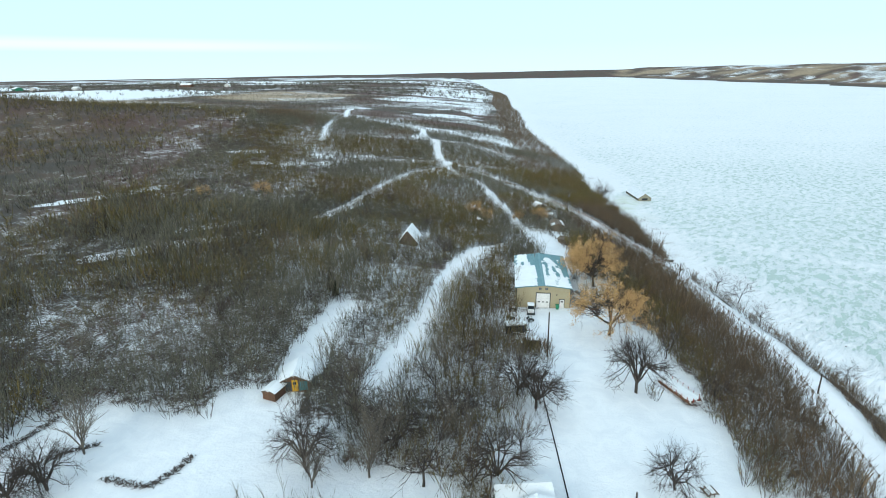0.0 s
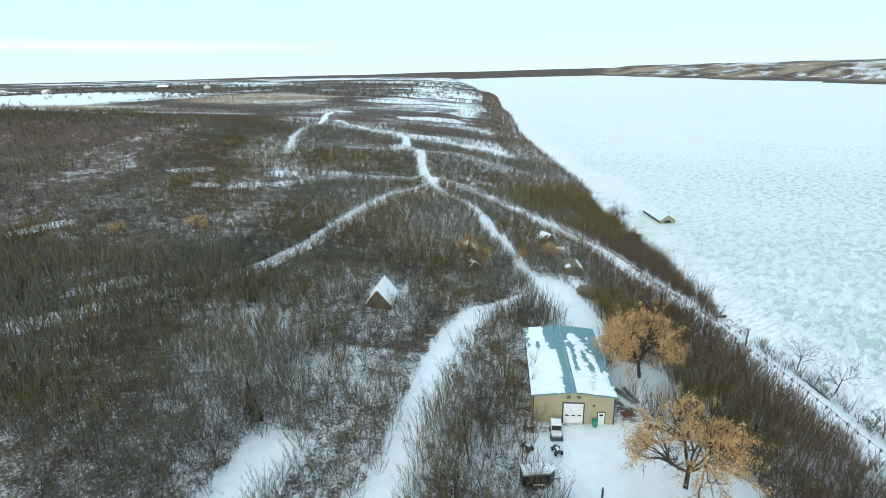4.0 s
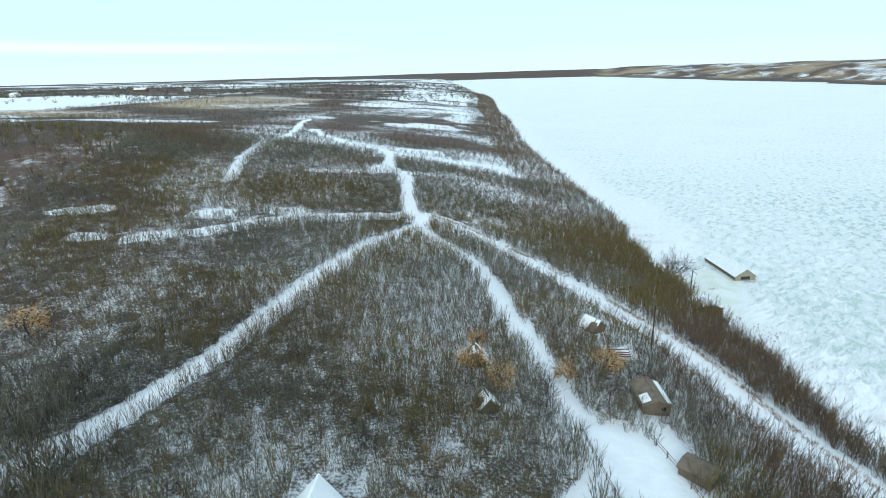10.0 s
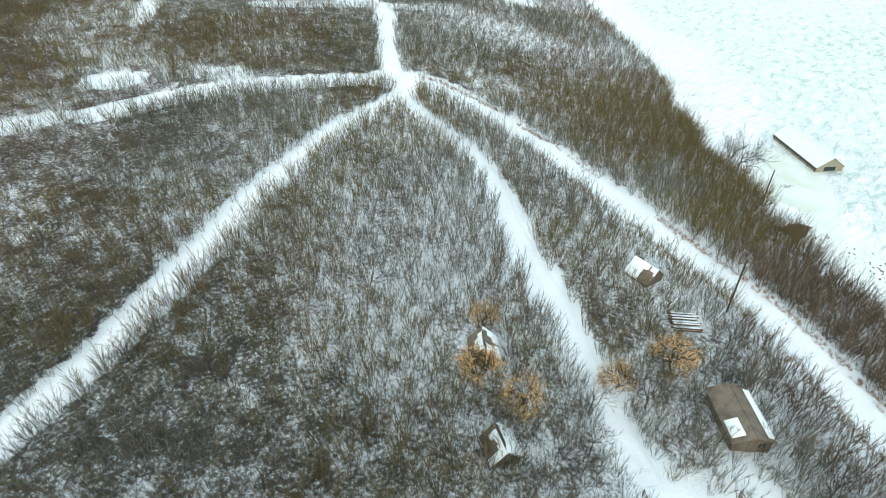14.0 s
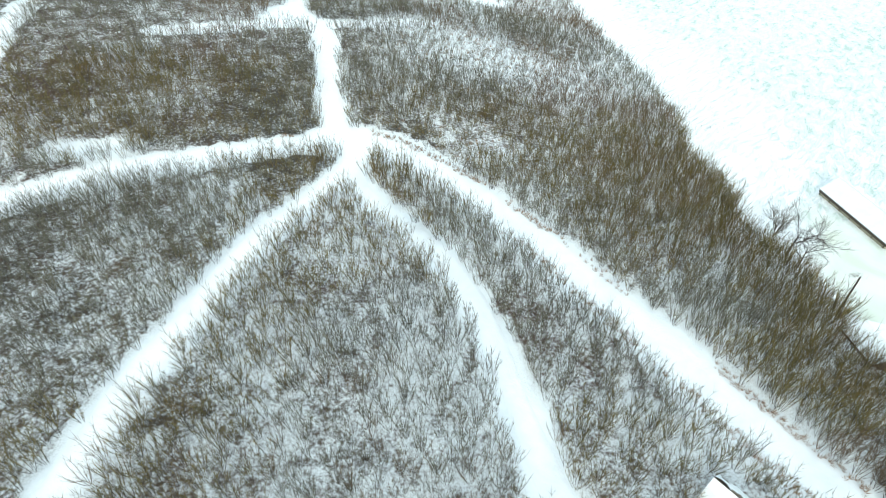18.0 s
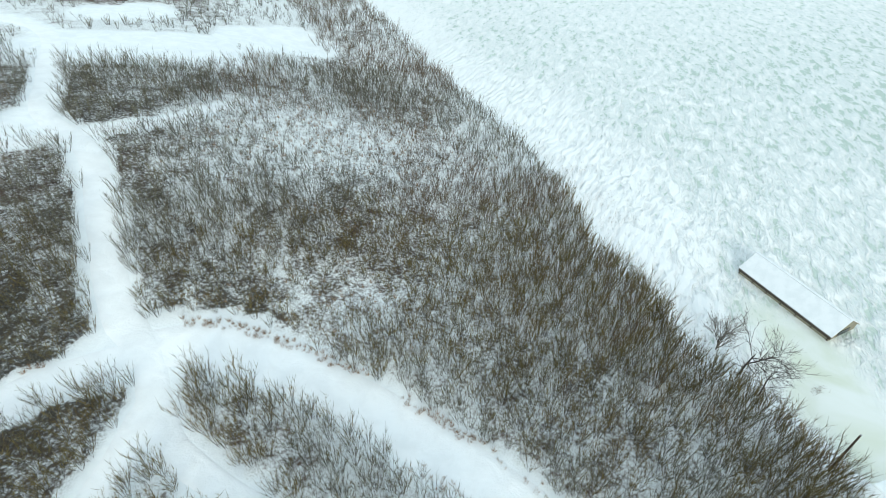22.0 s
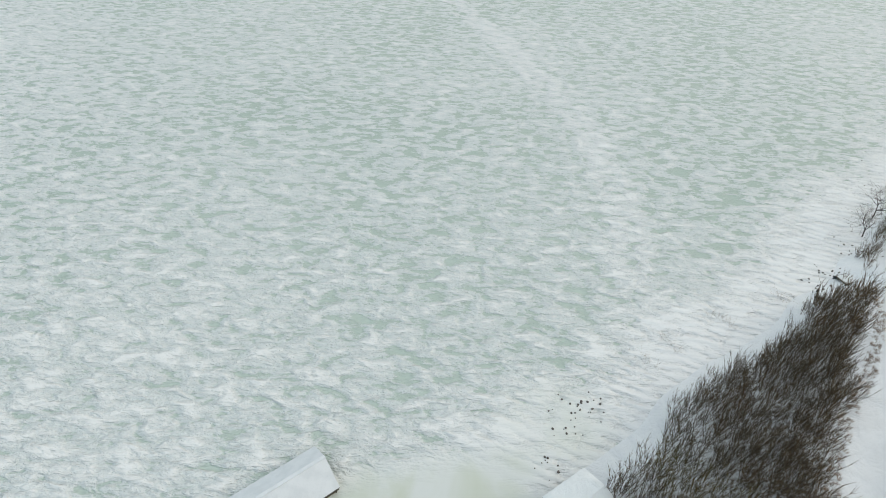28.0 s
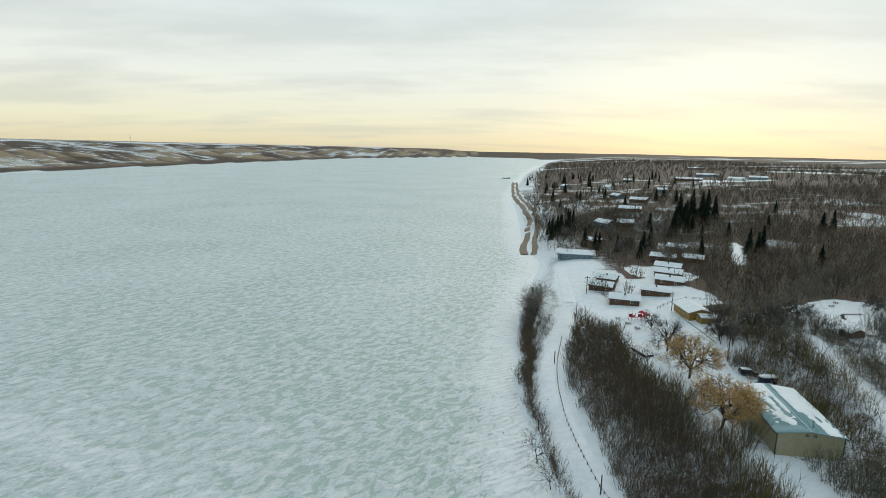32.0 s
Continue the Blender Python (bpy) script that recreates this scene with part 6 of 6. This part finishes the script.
def windrow(points, label):
    """A low bank of cut brush and stones that shows dark through the snow."""
    pts = curve(points, 0.5)
    ox, oy = pts[0]
    oz = zground(ox, oy)
    s = thing("brush_windrow", (ox, oy, oz), 0, label, "windrow", "windrows")
    st = Sticks(int(ox * 10) & 255)
    rnd = st.r
    for px, py in pts:
        z = zground(px, py) - oz
        for k in range(12):
            a = (px - ox + rnd.uniform(-0.5, 0.5), py - oy + rnd.uniform(-0.35, 0.35), z + rnd.uniform(-0.05, 0.35))
            az = rnd.random() * 6.28
            st.add(a, (a[0] + math.cos(az) * 0.7, a[1] + math.sin(az) * 0.7, a[2] + rnd.uniform(-0.1, 0.25)), 0.06)
    me = mesh_from("cut_brush", *st.arrays(), BARK)
    new("cut_brush", me).parent = s
    for k in range(0, len(pts), 3):
        px, py = pts[k]
        bm = bmesh.new()
        bmesh.ops.create_icosphere(bm, subdivisions=1, radius=rnd.uniform(0.16, 0.32))
        for w in bm.verts:
            w.co *= rnd.uniform(0.75, 1.2)
            w.co.z *= 0.7
        st_ob = part("stone", bm, STONE, s)
        st_ob.location = (px - ox + rnd.uniform(-0.2, 0.2), py - oy + rnd.uniform(-0.2, 0.2), zground(px, py) - oz + 0.08)


windrow([(-60, 54), (-57.9, 57.4), (-56.6, 61.6), (-55.6, 64.8)], "low dark bank of cut brush across the snowy field")
windrow([(-51.5, 57.2), (-50.3, 57.9), (-46.9, 59.7)], "low dark bank of cut brush across the snowy field")
windrow([(-33.8, 58.2), (-34.8, 55.6), (-36.6, 53.1), (-39, 53.2), (-42.4, 53.8)], "bent dark bank of cut brush across the snowy field")


def playground(x, y, turn):
    s = thing("playground", (x, y, zground(x, y)), turn, "red and white playground climbing frame in the snow", "playground")
    for cx, cy in ((-3.2, 0), (0.2, 0.6), (3.4, -0.8)):
        for a in (-0.8, 0.8):
            for b in (-0.8, 0.8):
                bm = bmesh.new()
                rod(bm, (cx + a, cy + b, -0.3), (cx + a, cy + b, 2.9), 0.07, sides=8)
                part("post", bm, RED, s)
        part("deck", boxes(((cx - 0.85, cy - 0.85, 1.2), (cx + 0.85, cy + 0.85, 1.32))), TRIM_DARK, s)
        for b in (-0.85, 0.85):
            part("guard_panel", boxes(((cx - 0.8, cy + b - 0.04, 1.35), (cx + 0.8, cy + b + 0.04, 2.1))), RED, s)
    bm = bmesh.new()
    bmesh.ops.create_cone(bm, cap_ends=True, segments=4, radius1=1.5, radius2=0.1, depth=1.0, matrix=Matrix.Translation((-3.2, 0, 3.3)) @ pose(0, 0, 0, 0, 0, 45))
    part("tower_roof", bm, WHITE_PAINT, s)
    bm = bmesh.new()
    bmesh.ops.create_cone(bm, cap_ends=True, segments=4, radius1=1.4, radius2=0.1, depth=0.9, matrix=Matrix.Translation((0.2, 0.6, 3.25)) @ pose(0, 0, 0, 0, 0, 45))
    part("tower_roof", bm, RED, s)
    for cx in (-1.5, 1.8):
        part("bridge", boxes(((cx - 0.9, -0.3, 1.15), (cx + 0.9, 0.5, 1.25))), RED, s)
    for cx, cy, az in ((-4.2, -0.4, 3.6), (4.4, -1.0, -0.4)):
        bm = bmesh.new()
        a, b = Vector((cx, cy, 1.3)), Vector((cx + math.cos(az) * 2.6, cy + math.sin(az) * 2.6, 0.15))
        n = (b - a).cross(Vector((0, 0, 1))).normalized() * 0.32
        vv = [bm.verts.new(p) for p in (a - n, a + n, b + n, b - n)]
        bm.faces.new(vv)
        bmesh.ops.solidify(bm, geom=bm.faces[:], thickness=0.08)
        part("slide", bm, WHITE_PAINT, s)


playground(30.5, 45.5, 30)


def picnic_table(x, y, turn):
    s = thing("picnic_table", (x, y, zground(x, y)), turn, "snow-covered wooden picnic table", "table", "picnic tables")
    for k in range(4):
        part("top_board", boxes(((-0.9, -0.36 + k * 0.18, 0.72), (0.9, -0.2 + k * 0.18, 0.76))), WOOD_GREY, s)
    bm = bmesh.new()
    box(bm, (-0.88, -0.34, 0.76), (0.88, 0.34, 0.9), 0.05)
    part("snow_cap", bm, SNOW, s)
    for b in (-0.75, 0.75):
        part("bench", boxes(((-0.9, b - 0.13, 0.42), (0.9, b + 0.13, 0.46))), WOOD_GREY, s)
    for a in (-0.65, 0.65):
        part("leg", boxes(((a - 0.05, -0.75, 0.36), (a + 0.05, 0.75, 0.42)), ((a - 0.05, -0.4, -0.1), (a + 0.05, -0.3, 0.72)), ((a - 0.05, 0.3, -0.1), (a + 0.05, 0.4, 0.72))), WOOD_GREY, s)


for x, y, turn in [(36.5, 51, 20), (38.5, 45, 60), (35, 57, 100), (-40, 42, 30), (-44, 38, 80)]:
    picnic_table(x, y, turn)


def log_pile(x, y, turn, n, label):
    s = thing("wood_pile", (x, y, zground(x, y)), turn, label, "wood pile")
    rnd = random.Random(n)
    for k in range(n):
        row, col = divmod(k, 6)
        bm = bmesh.new()
        b = -1.5 + col * 0.55 + rnd.uniform(-0.1, 0.1)
        rod(bm, (-1.9 + rnd.uniform(-0.3, 0.3), b, 0.5 + row * 0.45), (1.9 + rnd.uniform(-0.3, 0.3), b + rnd.uniform(-0.2, 0.2), 0.5 + row * 0.45), 0.14, 0.11, 7)
        part("log", bm, WOOD_BROWN, s)
        bm = bmesh.new()
        box(bm, (-1.7, b - 0.12, 0.62 + row * 0.45), (1.7, b + 0.12, 0.72 + row * 0.45), 0.03)
        part("snow_strip", bm, SNOW, s)


log_pile(41.0, 201.0, -10, 12, "stack of long logs striped with snow in the thicket")
log_pile(44.5, 190.5, 50, 6, "loose logs striped with snow beside the old shed")


def shore_rocks(x, y, n, r, label, seed):
    s = thing("shore_rocks", (x, y, max(0.0, zground(x, y))), 0, label, "rocks", "shore rocks")
    rnd = random.Random(seed)
    for k in range(n):
        a, b = rnd.gauss(0, r), rnd.gauss(0, r * 0.7)
        bm = bmesh.new()
        bmesh.ops.create_icosphere(bm, subdivisions=1, radius=rnd.uniform(0.08, 0.24))
        for w in bm.verts:
            w.co *= rnd.uniform(0.7, 1.2)
        ob = part("rock", bm, STONE, s)
        ob.location = (a, b, max(0.0, zground(x + a, y + b)) - max(0.0, zground(x, y)) + 0.03)


for x, y, n, r, k in [(84.6, 218.1, 26, 1.8, 1), (83.0, 223.0, 12, 1.5, 2), (76.5, 158, 18, 1.6, 3), (75.5, 164, 16, 1.4, 4), (78, 120, 14, 3.0, 5), (79, 105, 14, 4.0, 6), (77, 148, 14, 2.5, 7), (81.2, 228.5, 10, 1.2, 8)]:
    shore_rocks(x, y, n, r, "dark rocks poking through the snow at the shore", k)


def drift_brush(x, y, n, r, seed):
    s = Sticks(seed)
    for k in range(n):
        a = np.array([s.r.gauss(0, r), s.r.gauss(0, r * 0.5), -0.05])
        az = s.r.random() * 6.28
        s.add(a, a + (math.cos(az) * 0.5, math.sin(az) * 0.5, s.r.uniform(0.2, 0.8)), 0.02)
    z = max(0.0, zground(x, y))
    ob = tagged(new("reeds", mesh_from("reeds", *s.arrays(), BRUSH_BROWN)), "dry reeds and twigs frozen in at the shore", "reeds", kind="stuff")
    ob.location = (x, y, z)


for x, y, n, r, k in [(84.3, 203.8, 60, 1.6, 21), (83.8, 197.6, 50, 1.4, 22), (81.6, 185.7, 70, 1.3, 23), (78, 172, 90, 1.8, 24), (84.5, 247, 50, 0.7, 25), (86, 300, 140, 3.0, 26), (85.5, 312, 160, 3.5, 27), (84, 292, 120, 2.5, 28), (80.5, 100, 60, 2.5, 29), (79, 133, 60, 2.5, 30)]:
    drift_brush(x, y, n, r, k)


def landing(x, y, turn):
    s = thing("wooden_landing", (x, y, zground(x, y)), turn, "old wooden landing with dark timbers above the shore", "landing")
    for k in range(6):
        part("plank", boxes(((-1.5 + k * 0.5, -1.2, 0.25), (-1.04 + k * 0.5, 1.2, 0.32))), WOOD_GREY, s)
    for b in (-1.2, 1.2):
        part("beam", boxes(((-1.6, b - 0.1, -0.5), (1.6, b + 0.1, 0.25))), TRIM_DARK, s)
    bm = bmesh.new()
    box(bm, (-1.4, -1.1, 0.32), (1.3, 1.0, 0.45), 0.05)
    part("snow_cap", bm, SNOW, s)


landing(73.6, 166.5, 15)
landing(73.5, 158.5, 70)
rail_fence([(55, -117), (72, -119), (89, -121)], rails=(0.15,), gap=4.0, label="low dark jetty reaching over the ice", material=WOOD_BROWN, post=0.15)

# gravel lane along the village beach
lane = curve([(54, -108), (50, -140), (45.8, -168), (38, -225), (31.7, -281), (27, -380), (25, -512), (12, -700), (-6, -900)], 5.0)
t = np.gradient(lane, axis=0)
nrm = np.stack([-t[:, 1], t[:, 0]], 1) / np.hypot(t[:, 0], t[:, 1])[:, None]
for off, half in ((-3.9, 2.4), (3.4, 2.7)):
    acr = np.linspace(-1, 1, 7)
    wob = (vnoise(lane[:, 1], lane[:, 0], 18, 57 + off) - 0.5)[:, None] * 2.6
    lx, ly = lane[:, :1] + nrm[:, :1] * (acr * half + off + wob), lane[:, 1:] + nrm[:, 1:] * (acr * half + off + wob)
    lz = np.maximum(height(lx, ly), 0.3) + 0.3 - 0.6 * (np.abs(acr) > 0.99)
    i = (np.arange(len(lane) - 1)[:, None] * 7 + np.arange(6)[None]).ravel()
    tagged(new("gravel_lane", mesh_from("gravel_lane", np.stack([lx, ly, lz], -1).reshape(-1, 3), np.stack([i, i + 7, i + 8, i + 1], 1), GRAVEL, True)), "wet brown gravel wheel track along the beach", "road", kind="structure")

# rusty grass along the edges of the shore road
x, y, rng = jitter_grid(-10, 76, 150, 300, 0.62, 91)
dl = np.minimum(line_distance(x, y, LINES["shore_road"]), line_distance(x, y, LINES["west_road"]) + 0.5)
keep = (dl > 2.5) & (dl < 4.1) & (rng.random(len(x)) < 0.9 * smooth(0.36, 0.52, vnoise(x, y, 11, 92)))
GRASS_TUFT = [(v, f, np.ones_like(m)) for v, f, m in (shrub(900 + i, 13, 1.0, 50, 0, 0.032) for i in range(5))]
RUST = twig_material("rusty_grass", ((0.36, 0.22, 0.115), (0.30, 0.19, 0.105), (0.38, 0.26, 0.145), (0.18, 0.115, 0.07)))
scatter("dry_grass", GRASS_TUFT, x[keep], y[keep], rng.uniform(0.5, 1.0, int(keep.sum())), RUST, "rust-brown dry grass along the track", 93)
x, y, rng = jitter_grid(6, 80, 272, 350, 1.1, 95)
m = np.exp(-((x - 40) / 24) ** 2 - ((y - 325) / 15) ** 2) + 0.7 * np.exp(-((x - 26) / 11) ** 2 - ((y - 283) / 7) ** 2)
keep = (rng.random(len(x)) < 0.55 * m) & (openness(x, y) < 0.2)
scatter("dry_grass", GRASS_TUFT, x[keep], y[keep], rng.uniform(0.4, 1.0, int(keep.sum())), RUST, "rust-brown dry stalks in the snowy meadow", 96)


def radio_mast(x, y, tall):
    z = zground(x, y)
    s = thing("radio_mast", (x, y, z), 0, "slender grey lattice mast on the far hills", "mast")
    for a, b in ((0, 0.9), (-0.8, -0.45), (0.8, -0.45)):
        bm = bmesh.new()
        rod(bm, (a * 1.6, b * 1.6, -1), (a * 0.4, b * 0.4, tall), 0.3, 0.2, 5)
        part("leg", bm, STEEL, s)
    for k in range(8):
        f = 1.6 - 1.2 * k / 8
        h = tall * k / 8
        part("brace", boxes(((-0.9 * f, -0.6 * f, h), (0.9 * f, 0.9 * f, h + 0.5))), STEEL, s)


radio_mast(1290, -1660, 38)
for x, y, turn, w, l, mat in [(-930, 1290, 20, 14, 24, WHITE_PAINT), (-985, 1310, 50, 16, 30, GREEN), (-860, 1330, 70, 12, 18, WHITE_PAINT), (-640, 1420, 80, 12, 30, WOOD_BROWN), (-560, 1480, 10, 12, 20, WHITE_PAINT)]:
    gable_house("farm_building", x, y, zground(x, y), turn, w, l, 5, 8.5, mat, ROOF_PALE, "distant farm building on the snowy upland", "building", windows=2, over=0.5, boards=False, group="farm buildings", snow=0.25)


def ground_cable():
    pts = curve([(16.3, 75.5), (16.0, 66), (15.6, 53.4), (15.2, 44)], 1.0)
    cu = bpy.data.curves.new("cable", "CURVE")
    cu.dimensions, cu.bevel_depth, cu.bevel_resolution = "3D", 0.09, 2
    sp = cu.splines.new("POLY")
    sp.points.add(len(pts) - 1)
    for q, (a, b) in zip(sp.points, pts):
        q.co = (a, b, zground(a, b) + 0.06, 1)
    cu.materials.append(RUBBER)
    tagged(new("cable", cu), "thick black cable lying across the snow", "cable")


ground_cable()
